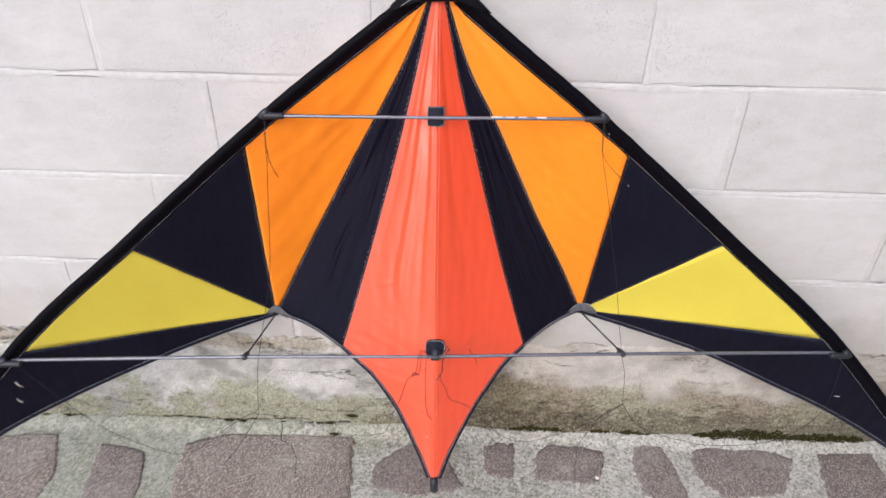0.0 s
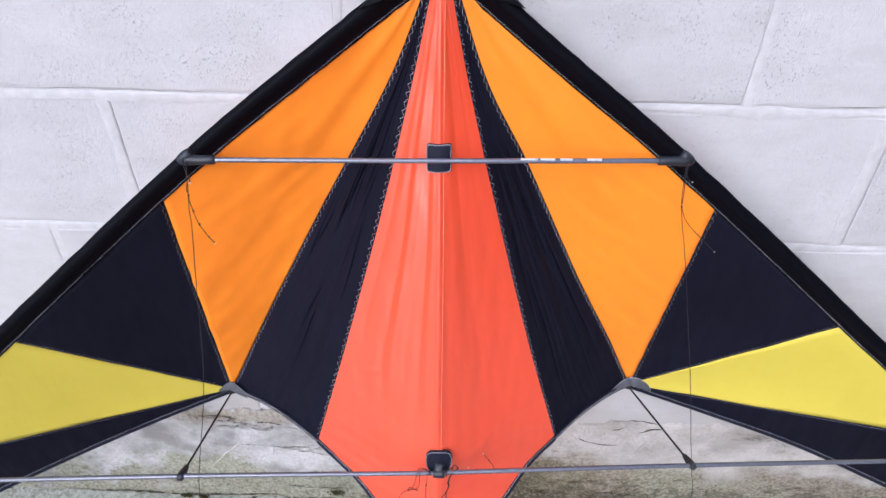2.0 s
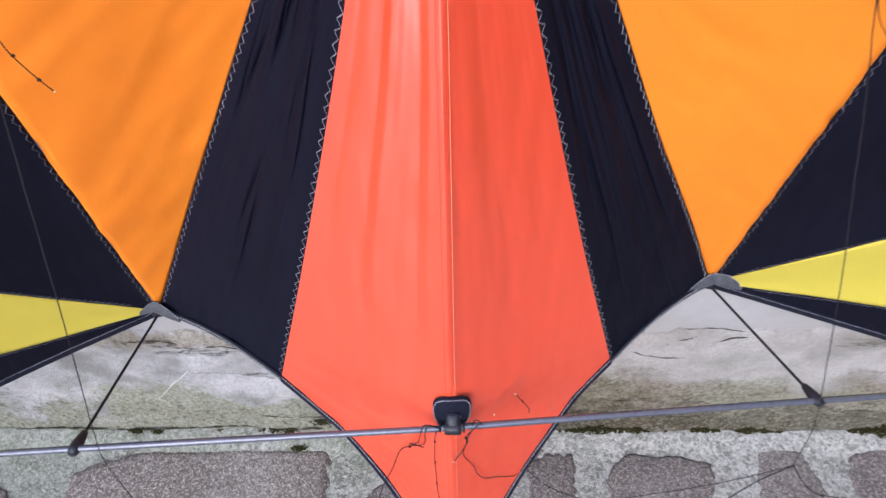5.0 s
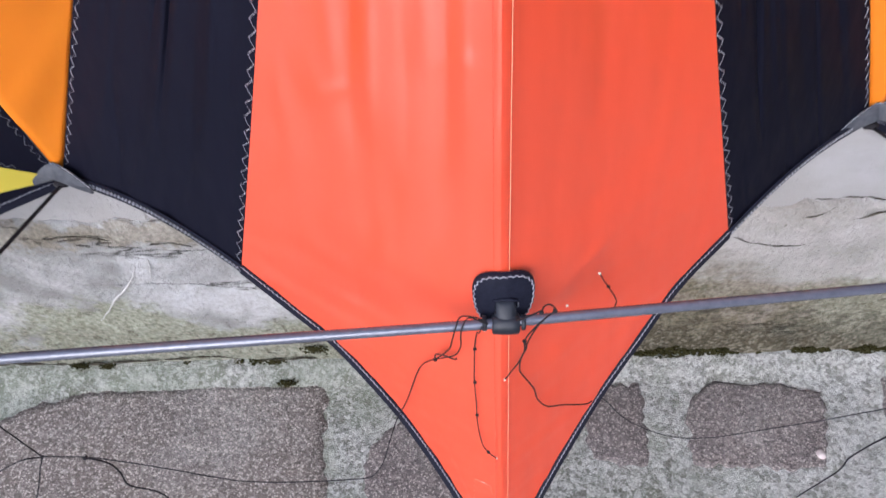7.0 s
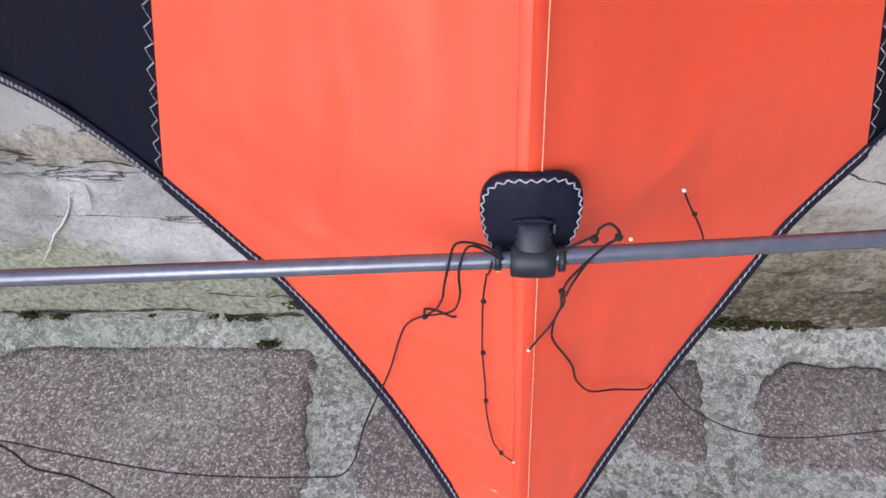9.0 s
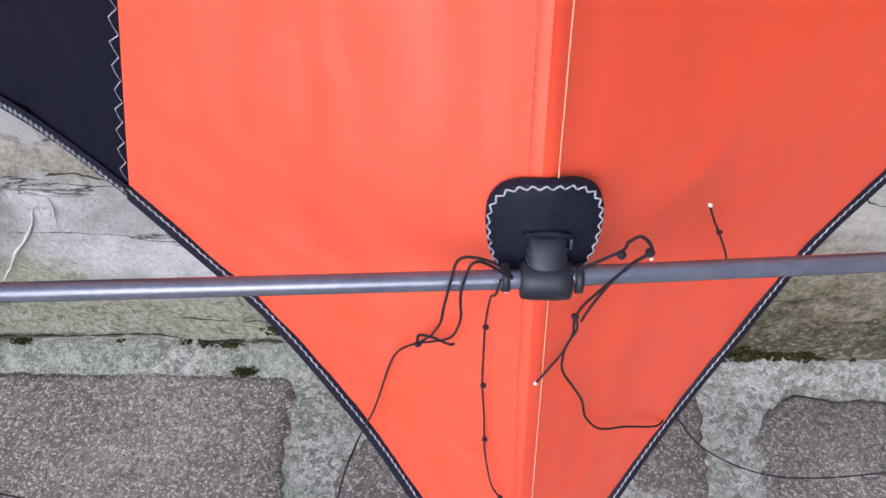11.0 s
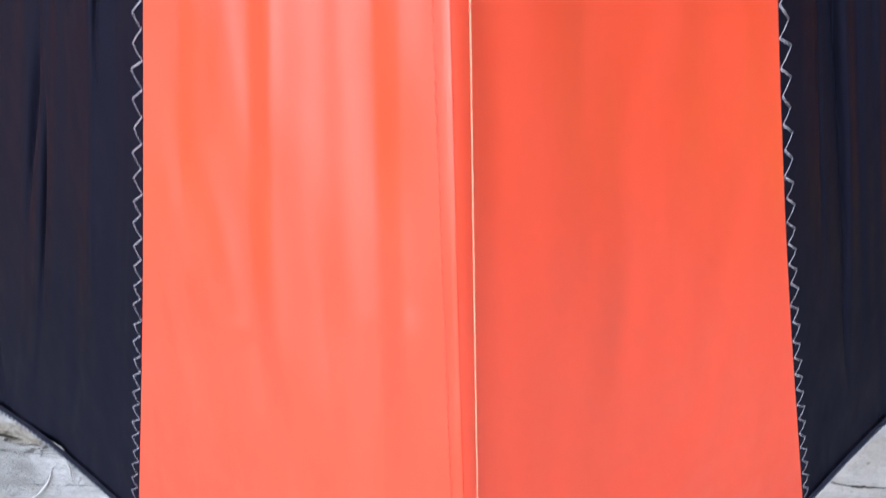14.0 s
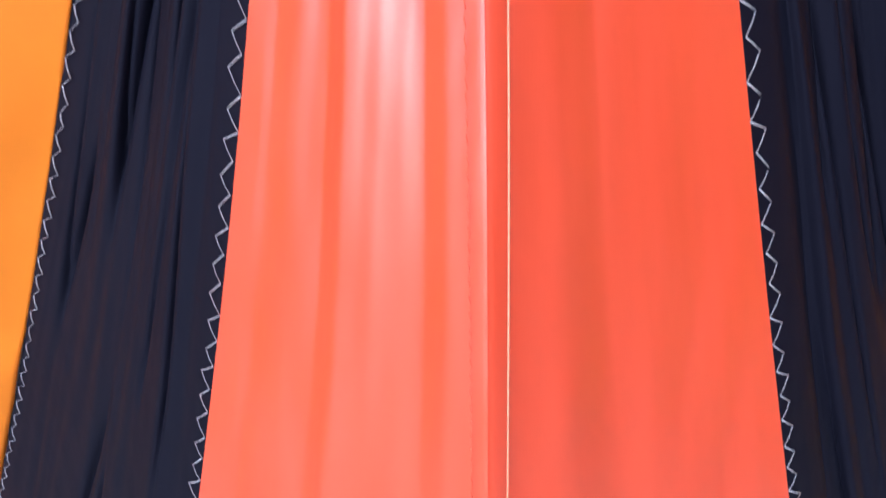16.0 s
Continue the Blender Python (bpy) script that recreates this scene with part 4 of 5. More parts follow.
            p += FRONT * (0.0014 * noise.noise((p.x * 14, 5 * s, p.z * 18)) + 0.0004 * noise.noise((p.x * 60, 5 * s, p.z * 60)))
            return p
        return fn

    h.outer = panel("outer_black_panel", fan_of(h.mark[0], h.mark[1], 0.004), 22, 26, BLACK, "black sailcloth panel", flip)
    h.yellow = panel("yellow_panel", fan_of(h.mark[1], h.mark[2], 0.004), 20, 34, YELLOW, "yellow sailcloth panel", flip)

    te = spline(h.te_wing, 61)

    def tip(u, v):
        lo = te[min(60, int(round(v * 60)))]
        if v < 0.72:
            up = h.knee.lerp(h.yellow_out, v / 0.72)
        else:
            up = along(h.mark[2], 89, (v - 0.72) / 0.28)
        p = up.lerp(lo, u)
        return p + FRONT * 0.0012 * noise.noise((p.x * 13, 5 * s, p.z * 17))

    h.tip_ob = panel("wing_tip_panel", tip, 14, 60, BLACK, "black sailcloth wing tip panel", flip)


tails, inner = {}, {}
for h in (left, right):
    tails[h.s] = spline(h.te_tail, 40)
    frames = []
    for i, p in enumerate(h.le):
        way = (h.le[min(i + 1, 89)] - h.le[max(i - 1, 0)]).normalized()
        e = h.knee - p
        e = (e - way * e.dot(way)).normalized()
        n = way.cross(e) * h.s
        if n.y > 0:
            n = -n
        frames.append((p, e, n))
    h.frames = frames
    at = [p + e * 0.0140 - n * 0.0004 for p, e, n in frames]
    inner[h.s] = at
    h.mark = [min(range(90), key=lambda i: (at[i] - q).length) for q in (h.orange, h.yellow_in, h.yellow_out)]
    h.orange, h.yellow_in, h.yellow_out = (at[i].copy() for i in h.mark)
    build_side(h)


def sleeve(h):
    """The doubled webbing pocket round the leading edge rod: round over the rod, flat at the sewn edge."""
    section = [(-0.0075, 0.0), (-0.0066, 0.0036), (-0.0035, 0.0062), (0.0, 0.0070), (0.0038, 0.0058), (0.0075, 0.0030), (0.012, 0.0019), (0.0175, 0.0014), (0.0178, 0.0), (0.0075, -0.002), (0.0, -0.006), (-0.0055, -0.004)]
    verts, faces = [], []
    m = len(section)
    for i, (p, e, n) in enumerate(h.frames):
        wob = 0.0008 * noise.noise((i * 0.5, h.s, 0))
        verts += [p + e * (a + wob) + n * (b + wob * 0.5) for a, b in section]
    for i in range(len(h.frames) - 1):
        for k in range(m):
            a, b = i * m + k, i * m + (k + 1) % m
            q = (a, b, b + m, a + m)
            faces.append(q if h.s > 0 else q[::-1])
    faces += [tuple(range(m)), tuple(range((len(h.frames) - 1) * m, len(h.frames) * m))]
    ob = as_object("leading_edge_sleeve", verts, faces, WEBBING, kite, "black webbing sleeve over the leading edge rod")
    line = [p + e * 0.0148 + n * 0.0017 for p, e, n in h.frames]
    zigzag("stitching", line, lambda q: h.frames[45][1], lambda q: h.frames[45][2], 0.0012, 0.0036, THREAD, ob, 0.00016, 0.0005)
    return ob


for h in (left, right):
    sleeve(h)


def seam_stitch(line, toward, owner, mat=THREAD, width=0.0040, pitch=0.0094, inset=0.0027):
    way = (line[-1] - line[0]).normalized()
    t = (toward - line[0])
    side = (t - way * t.dot(way)).normalized()
    pts = [p + side * inset for p in line]
    return zigzag("stitching", pts, lambda q: side, lambda q: FRONT, width, pitch, mat, owner, 0.00021, 0.0012)


for h in (left, right):
    zs = [h.foot.z + 0.006 + (TOP_Z - 0.008 - h.foot.z) * i / 60 for i in range(61)]
    seam_stitch([h.seam(z) for z in zs], h.knee, h.black)
    zs = [h.knee.z + 0.012 + (TOP_Z - 0.02 - h.knee.z) * i / 60 for i in range(61)]
    seam_stitch([h.fan(z) for z in zs], h.foot, h.black, THREAD, 0.0030, 0.0088)
    seam_stitch([h.knee.lerp(h.orange, 0.05 + 0.95 * i / 40) for i in range(41)], h.yellow_in, h.outer, THREAD_DIM, 0.0030, 0.0088)
    seam_stitch([h.knee.lerp(h.yellow_in, 0.1 + 0.9 * i / 40) for i in range(41)], h.orange, h.outer, THREAD_DIM, 0.0022, 0.0060, 0.0026)
    seam_stitch([h.knee.lerp(h.yellow_out, 0.1 + 0.9 * i / 40) for i in range(41)], h.tip, h.tip_ob, THREAD_DIM, 0.0018, 0.0060, 0.0024)


def edge_tape(points, inward, parent, thread=0.00022, across=0.0011, pitch=0.0034, half=0.0045):
    """Binding tape folded over a free edge, with a dense stitch on its inner side."""
    line = even(points, 0.006)
    if len(line) < 4:
        return None
    dirs, norms = [], []
    for i, p in enumerate(line):
        way = (line[min(i + 1, len(line) - 1)] - line[max(i - 1, 0)]).normalized()
        d = inward(p) - p
        d = (d - way * d.dot(way)).normalized()
        n = way.cross(d)
        if n.y > 0:
            n = -n
        dirs.append(d * half)
        norms.append(n)
    ob = strip("trailing_edge_tape", line, dirs, norms, TAPE, parent, 0.0013)
    st = [p + d * (0.80 if across < 0.002 else 0.35) + n * 0.0018 for p, d, n in zip(line, dirs, norms)]
    d0, n0 = dirs[len(dirs) // 2].normalized(), norms[len(norms) // 2]
    zigzag("stitching", st, lambda q: d0, lambda q: n0, across, pitch, THREAD, ob, thread, 0.0003)
    return ob


for h in (left, right):
    edge_tape(tails[h.s], lambda p: spine(min(0.8, p.z + 0.04)), h.red, 0.00040)
    te_in = []
    for i in range(31):
        u = i / 30
        p = h.foot.lerp(h.knee, u)
        p.z += 0.008 * 4 * u * (1 - u)
        p.y += (h.knee - h.foot).length * 0.03 * math.sin(u * math.pi)
        te_in.append(p)
    edge_tape(te_in, lambda p: p + Vector((0, 0, 0.1)), h.black, 0.00030, 0.0042, 0.0030)
    edge_tape(spline(h.te_wing, 60), lambda p: p + Vector((0, 0, 0.1)), h.tip_ob)


def slab(name, outline, depth, mat, parent, label="", dome=0.0, bevel=0.0):
    """A flat patch with thickness from an outline of points, its front raised along FRONT."""
    n = len(outline)
    mid = sum(outline, Vector()) / n
    verts = list(outline) + [p.lerp(mid, 0.04 + bevel) + FRONT * depth for p in outline] + [p.lerp(mid, 0.35) + FRONT * (depth + dome) for p in outline] + [mid + FRONT * (depth + dome)]
    faces = []
    for k in (0, 1):
        for i in range(n):
            a, b = k * n + i, k * n + (i + 1) % n
            faces.append((a, b, b + n, a + n))
    faces += [(2 * n + i, 2 * n + (i + 1) % n, 3 * n) for i in range(n)]
    return as_object(name, verts, faces, mat, parent, label, smooth=False)


# nose: heavy webbing folded over the ends of the three rods
nose = slab("nose_patch", [Vector(p) for p in ((-0.036, 2.264, 0.862), (0.008, 2.270, 0.877), (0.038, 2.271, 0.878), (0.080, 2.274, 0.878), (0.114, 2.273, 0.862), (0.066, 2.282, 0.905), (0.038, 2.288, 0.915), (0.010, 2.282, 0.905))], 0.0095, WEBBING, kite, "thick black webbing nose patch", 0.002)
seam_line = [Vector(p) for p in ((-0.012, 2.266, 0.872), (0.008, 2.267, 0.884), (0.022, 2.268, 0.893))]
tube("stitching", [p + FRONT * 0.011 for p in seam_line], 0.0004, THREAD_DIM, nose)
slab("nose_back", [Vector(p) for p in ((-0.03, 2.279, 0.868), (0.106, 2.281, 0.868), (0.066, 2.290, 0.905), (0.038, 2.294, 0.915), (0.010, 2.290, 0.905))], -0.008, WEBBING, kite)

# spine: rod in a cloth tunnel behind the sail, capped at the tail
spine_line = [spine(0.885 - 0.585 * i / 30) + Vector((0, 0.0046, -0.001)) for i in range(30)] + [SPINE_LOW.lerp(SPINE_END, i / 8) + Vector((0, 0.0046, -0.001)) for i in range(9)]
tube("spine_rod", spine_line, 0.0032, CARBON, kite)
tunnel = [spine(0.301 + (TOP_Z - 0.307) * i / 80) for i in range(81)]
tube("spine_stitch", [p + Vector((0.0040, -0.0002, 0)) + FRONT * 0.0006 for p in tunnel], 0.00023, SEAM_RED, right.red, "pale orange spine seam thread", sides=6)
low_line = [SPINE_END.lerp(SPINE_LOW, 0.1 + 0.9 * i / 40) for i in range(41)]
for dx in (-0.0036, 0.0040):
    tube("spine_stitch", [p + Vector((dx, 0.0, 0)) + FRONT * 0.0006 for p in low_line], 0.00023, SEAM_RED if dx > 0 else SEAM_DARK, right.red, "pale orange spine seam thread", sides=6)
zigzag("spine_stitch", [p + Vector((-0.0036, 0.0004, 0)) for p in tunnel], lambda q: Vector((1, 0, 0)), lambda q: FRONT, 0.0003, 0.0034, SEAM_DARK, left.red, 0.00016, 0.0003)
tube("tail_cap", [SPINE_END + (SPINE_END - SPINE_LOW).normalized() * d + Vector((0, -0.001, 0)) for d in (-0.014, -0.012, 0.004, 0.012, 0.014)], lambda u: 0.0072 if 0.1 < u < 0.9 else 0.0055, RUBBER, kite, "black tail end cap", 12)


def tail_reinforcement(x0, x1, z0, z1):
    """A small second layer of red cloth sewn on beside the spine near the tail."""
    near = [v.co for v in left.red.data.vertices if x0 - 0.01 < v.co.x < x1 + 0.01 and z0 - 0.01 < v.co.z < z1 + 0.01]

    def on_sail(x, z):
        best = sorted(near, key=lambda c: (c.x - x) ** 2 + (c.z - z) ** 2)[:4]
        w = [1 / ((c.x - x) ** 2 + (c.z - z) ** 2 + 1e-7) for c in best]
        return Vector((x, sum(k * c.y for k, c in zip(w, best)) / sum(w), z))

    nu, nv = 8, 18
    verts = [on_sail(x0 + (x1 - x0) * i / nu, z0 + (z1 - z0) * k / nv) + FRONT * (0.00055 if 0 < i < nu and 0 < k < nv else 0.00035) for k in range(nv + 1) for i in range(nu + 1)]
    faces = [(k * (nu + 1) + i, k * (nu + 1) + i + 1, (k + 1) * (nu + 1) + i + 1, (k + 1) * (nu + 1) + i) for k in range(nv) for i in range(nu)]
    ob = as_object("tail_reinforcement", verts, faces, RED, left.red, "small red cloth reinforcement")
    thick = ob.modifiers.new("thickness", "SOLIDIFY")
    thick.thickness, thick.offset = 0.0004, -1


tail_reinforcement(0.0265, 0.0395, 0.168, 0.208)


# ---- spreaders, fittings and standoffs ----
T_LOW = Vector((0.0445, 2.1235, 0.3634))
WL, WR = Vector(left.le_points[-1]), Vector(right.le_points[-1])
UL, UR = Vector((-0.2055, 2.218, 0.7275)), Vector((0.2815, 2.252, 0.7215))
KL, KR = Vector((-0.255, 2.101, 0.3705)), Vector((0.350, 2.152, 0.3568))


def rod(name, pts, radius, label=""):
    return tube(name, even(spline(pts, 40), 0.012), radius, CARBON, kite, label, 14)


rod("lower_spreader", [T_LOW + Vector((0.003, 0, 0)), KL, WL.lerp(KL, 0.03)], 0.0028, "grey carbon lower spreader rod")
rod("lower_spreader", [T_LOW - Vector((0.003, 0, 0)), KR, WR.lerp(KR, 0.03)], 0.0028, "grey carbon lower spreader rod")
upper = rod("upper_spreader", [UL.lerp(UR, 0.03), UL.lerp(UR, 0.5) + Vector((0, -0.001, 0)), UR.lerp(UL, 0.03)], 0.0026, "thin grey carbon upper spreader rod")
for a, b in ((0.665, 0.70), (0.705, 0.735), (0.745, 0.77), (0.80, 0.83)):
    pts = [UL.lerp(UR, a + (b - a) * i / 4) + Vector((0, -0.0010, 0.0013)) for i in range(5)]
    tube("worn_print", pts, 0.00165, PRINT, upper, "worn white print")


def wing_joint(at, along, le_way, outside):
    """Moulded rubber connector: a socket on the rod and a collar round the leading edge, tied with cord."""
    d = along.normalized()
    le_way = le_way.normalized()
    body = tube("wing_connector", [at + d * x for x in (-0.003, -0.001, 0.008, 0.018, 0.0245, 0.0260)], lambda u: (0.0052, 0.0055, 0.0050, 0.0046, 0.0047, 0.0040)[int(round(u * 5))], RUBBER, kite, "black moulded rubber connector", 14)
    c = at + outside * 0.0055
    tube("collar", [c + le_way * x for x in (-0.0080, -0.0068, -0.003, 0.003, 0.0068, 0.0080)], lambda u: (0.0034, 0.0048, 0.0056, 0.0056, 0.0048, 0.0034)[int(round(u * 5))], RUBBER, body, sides=14)
    return body


wing_joint(UL, UR - UL, left.le[40] - left.le[30], Vector((-0.5, 0.2, 0.5)))
wing_joint(UR, UL - UR, right.le[40] - right.le[30], Vector((0.5, 0.2, 0.5)))
wing_joint(WL + Vector((0.006, -0.008, 0)), T_LOW - WL, left.le[75] - left.le[65], Vector((-0.5, 0.2, 0.5)))
wing_joint(WR + Vector((-0.006, -0.008, 0)), T_LOW - WR, right.le[75] - right.le[65], Vector((0.5, 0.2, 0.5)))


def standoff(cap, knee):
    ob = tube("standoff", even([cap, knee + Vector((0, -0.002, -0.003))], 0.01), 0.0012, CORD, kite, "thin black standoff rod", 8)
    d = (knee - cap).normalized()
    tube("standoff_cap", [cap - d * 0.005, cap, cap + d * 0.006, cap + d * 0.016, cap + d * 0.018], lambda u: (0.0036, 0.0050, 0.0046, 0.0030, 0.0018)[int(round(u * 4))], RUBBER, ob, "black rubber standoff boot", 12)


standoff(KL, left.knee)
standoff(KR, right.knee)

# grey reinforcements where the standoffs push the trailing edge
for h in (left, right):
    s, k = h.s, h.knee
    def at(h, dx, dz, s=s, k=k):
        """A point on the cloth near the knee."""
        y = k.y + (abs(dx) * (-0.47 if dx * s < 0 else -0.22)) - 0.0012
        return Vector((k.x + dx, y, k.z + dz))
    o = [(-0.030, -0.003), (-0.026, 0.006), (-0.014, 0.016), (0.002, 0.017), (0.014, 0.014), (0.026, 0.003), (0.024, -0.004), (0.0, 0.001)]
    o = [(x * -s, z) for x, z in o]
    pts = [at(h, x, z) for x, z in (o if s < 0 else o[::-1])]
    ob = slab("reinforcement_patch", pts, 0.0012, PATCH_GREY, h.black, "grey reinforcement patch", 0.0006)
    rim = [p + FRONT * 0.0014 for p in (pts[0:6] if s < 0 else pts[2:8])]
    zigzag("stitching", spline(rim, 40), lambda q: Vector((0, 0, 1)), lambda q: FRONT, 0.0012, 0.0030, THREAD, ob, 0.00026, 0.0002)
    tube("knot", [k + Vector((-0.004, -0.004, -0.002)), k + Vector((0, -0.006, -0.001)), k + Vector((0.004, -0.004, -0.002))], 0.0026, CORD, kite)


def fabric_patch(name, mid, half_w, half_h, round_, label):
    """A sewn black patch bent over the spine, bordered with pale zigzag."""
    up = (NOSE - SPINE_LOW).normalized()
    across = Vector((1, 0.05, 0)).normalized()
    n = 48

    def at(i, k, lift):
        a = 2 * math.pi * i / n
        c, sn = math.cos(a), math.sin(a)
        e = 2.0 / round_
        x, z = math.copysign(abs(c) ** e, c) * half_w * k, math.copysign(abs(sn) ** e, sn) * half_h * k
        x *= 1 + 0.10 * z / half_h * (1 if round_ < 5 else 0)
        return mid + across * x + up * z + Vector((0, 0.30 * (math.hypot(x, 0.004) - 0.004), 0)) + FRONT * lift

    rings = ((1.0, -0.0022), (1.0, 0.0006), (0.965, 0.0013), (0.70, 0.0016), (0.35, 0.0018))
    verts = [at(i, k, lift) for k, lift in rings for i in range(n)] + [mid + FRONT * 0.0018]
    faces = [(q * n + i, q * n + (i + 1) % n, (q + 1) * n + (i + 1) % n, (q + 1) * n + i) for q in range(len(rings) - 1) for i in range(n)]
    last = (len(rings) - 1) * n
    faces += [(last + i, last + (i + 1) % n, last + n) for i in range(n)]
    ob = as_object(name, verts, faces, TAPE, kite, label)
    ring = even([at(i % n, 0.958, 0.0) for i in range(n + 1)], 0.0017)
    z = [p.lerp(mid, 0.040 if i % 2 else -0.030) + FRONT * 0.0017 for i, p in enumerate(ring)]
    verts, faces = [], []
    for a, b in zip(z, z[1:] + z[:1]):
        v, f = tube_data([a, b], 0.00026, 4)
        off = len(verts)
        verts += v
        faces += [tuple(k + off for k in q) for q in f]
    tagged(as_object("stitching", verts, faces, THREAD, ob), kind="stuff")
    return ob


fabric_patch("upper_spine_patch", spine(0.724) + Vector((-0.0008, -0.0025, 0)), 0.0125, 0.0145, 9.0, "black square patch with white stitched edge")
low_patch = fabric_patch("lower_spine_patch", spine(0.3703) + Vector((0.0012, -0.0030, 0)), 0.0156, 0.0176, 2.5, "black rounded patch with white zigzag edge")

# the centre fitting: a rubber tee round the spreader with a tongue through the patch
tee = tube("centre_connector", [T_LOW + Vector((x, 0.004 * x, -0.0010)) for x in (-0.0069, -0.0063, -0.003, 0.003, 0.0063, 0.0069)], lambda u: (0.0046, 0.0053, 0.0056, 0.0056, 0.0053, 0.0046)[int(round(u * 5))], RUBBER, kite, "black rubber centre connector", 18)
up = (NOSE - SPINE_LOW).normalized()


def loft(name, rings, mat, parent, sides=16):
    """A rounded body through flattened rings: centre, half width, half depth."""
    verts, faces = [], []
    for mid, rx, ry in rings:
        for k in range(sides):
            a = 2 * math.pi * k / sides
            verts.append(mid + Vector((rx * math.copysign(abs(math.cos(a)) ** 0.7, math.cos(a)), ry * math.sin(a), 0)))
    for i in range(len(rings) - 1):
        for k in range(sides):
            q = i * sides + k, i * sides + (k + 1) % sides
            faces.append((q[0], q[1], q[1] + sides, q[0] + sides))
    faces += [tuple(range(sides))[::-1], tuple(range((len(rings) - 1) * sides, len(rings) * sides))]
    return as_object(name, verts, faces, mat, parent)


NECK = ((-0.001, 0.0004, 0.0061, 0.0050), (0.0032, 0.0012, 0.0058, 0.0046), (0.0052, 0.0022, 0.0052, 0.0040), (0.0070, 0.0033, 0.0051, 0.0033), (0.0088, 0.0045, 0.0049, 0.0025), (0.0094, 0.0051, 0.0043, 0.0014))
tongue = loft("tongue", [(T_LOW + up * z + Vector((0, y, 0)), rx, ry) for z, y, rx, ry in NECK], RUBBER, tee)
for z, y, rx, ry in (NECK[2], NECK[3]):
    arc = [T_LOW + up * z + Vector((math.cos(a) * (rx + 0.0002), y - math.sin(a) * (ry + 0.0002), -0.0010 * math.sin(a))) for a in (math.pi * i / 14 for i in range(15))]
    tube("moulded_ridge", arc, 0.00042, RUBBER, tongue, sides=6)
# the slot in the patch through which the tongue passes, its cut lip curled forward
lip = [T_LOW + up * (0.0101 + 0.0007 * math.sin(math.pi * i / 10) + 0.0003 * math.sin(i * 2.1)) + Vector((-0.0064 + 0.00128 * i, 0.0040, 0)) for i in range(11)]
tube("slot_lip", lip, lambda u: 0.0009 * (0.6 + 0.5 * math.sin(math.pi * u)), TAPE, low_patch, sides=6)
tube("slot_lip", [T_LOW + up * z + Vector((0.0064, 0.0042 - 0.1 * z, 0)) for z in (0.0098, 0.0080, 0.0064)], 0.0004, PATCH_GREY, low_patch, "frayed grey slot edge", sides=5)
for x in (-0.0118, 0.0078):
    b = T_LOW + Vector((x, 0.0, 0))
    tube("stop_ring", [b, b + Vector((0.0022 if x < 0 else 0.002, 0, 0))], 0.0041, RUBBER, kite, sides=14)


# ---- bridle cords ----
def knot(at, r, parent, mat=CORD):
    bm = bmesh.new()
    bmesh.ops.create_icosphere(bm, subdivisions=2, radius=r)
    for v in bm.verts:
        v.co *= 1 + 0.22 * noise.noise(v.co * (2.2 / r) + Vector((at.x * 50, 0, 0)))
        v.co.z *= 0.85
        v.co += at
    return part("knot" if mat is CORD else "sealed_end", bm, mat, parent, "" if mat is CORD else "melted pale cord end")


def cord(points, radius=0.00042, knots=(), seal=False, n=None):
    pts = [Vector(p) for p in points]
    line = spline(pts, n or max(12, 9 * len(pts)))
    line = [p + Vector((noise.noise((p.z * 60, p.x * 60, 1)), 0.4 * noise.noise((p.z * 60, p.x * 60, 5)), noise.noise((p.z * 60, p.x * 60, 9)))) * 0.0005 for p in line]
    ob = tube("bridle_cord", line, radius, CORD, kite, "thin black bridle cord", 6)
    for k in knots:
        knot(Vector(k), radius * 2.9, ob)
    if seal:
        knot(line[-1], radius * 1.6, ob, SEAL)
    return ob


# upper legs from the wing connectors, down past the lower spreader to the tow points
cord([(-0.2040, 2.213, 0.730), (-0.2045, 2.205, 0.717), (-0.2040, 2.198, 0.704), (-0.2030, 2.188, 0.686), (-0.2010, 2.180, 0.673), (-0.2000, 2.160, 0.632), (-0.1990, 2.112, 0.526), (-0.2260, 2.098, 0.400), (-0.2380, 2.098, 0.342), (-0.2530, 2.106, 0.236)],
     knots=[(-0.2045, 2.204, 0.714), (-0.2040, 2.197, 0.700), (-0.253, 2.106, 0.236)], n=100)
cord([(-0.2040, 2.196, 0.701), (-0.2045, 2.198, 0.686), (-0.2040, 2.202, 0.664), (-0.2010, 2.206, 0.648), (-0.1950, 2.209, 0.632)], 0.00042, [(-0.2042, 2.199, 0.680), (-0.2035, 2.203, 0.661), (-0.1990, 2.207, 0.642)], True)
cord([(-0.2075, 2.213, 0.733), (-0.2060, 2.208, 0.724), (-0.2030, 2.205, 0.714), (-0.2030, 2.204, 0.710)], 0.00050, (), True)
cord([(-0.2045, 2.203, 0.712), (-0.2070, 2.202, 0.704), (-0.2062, 2.202, 0.699)], 0.00042, (), True)
cord([(0.2820, 2.244, 0.727), (0.2820, 2.238, 0.706), (0.2830, 2.230, 0.682), (0.2910, 2.220, 0.645), (0.2980, 2.212, 0.616), (0.3080, 2.198, 0.566), (0.3250, 2.172, 0.478), (0.3450, 2.144, 0.367), (0.3570, 2.143, 0.320), (0.3640, 2.140, 0.254)],
     knots=[(0.2830, 2.229, 0.682), (0.364, 2.140, 0.254)], n=100)
cord([(0.2822, 2.242, 0.722), (0.2835, 2.238, 0.704), (0.2833, 2.230, 0.684)], 0.00050)
cord([(0.2830, 2.229, 0.681), (0.2905, 2.230, 0.666), (0.3010, 2.231, 0.653), (0.3150, 2.230, 0.639), (0.3300, 2.230, 0.625)], 0.00042, (), True)
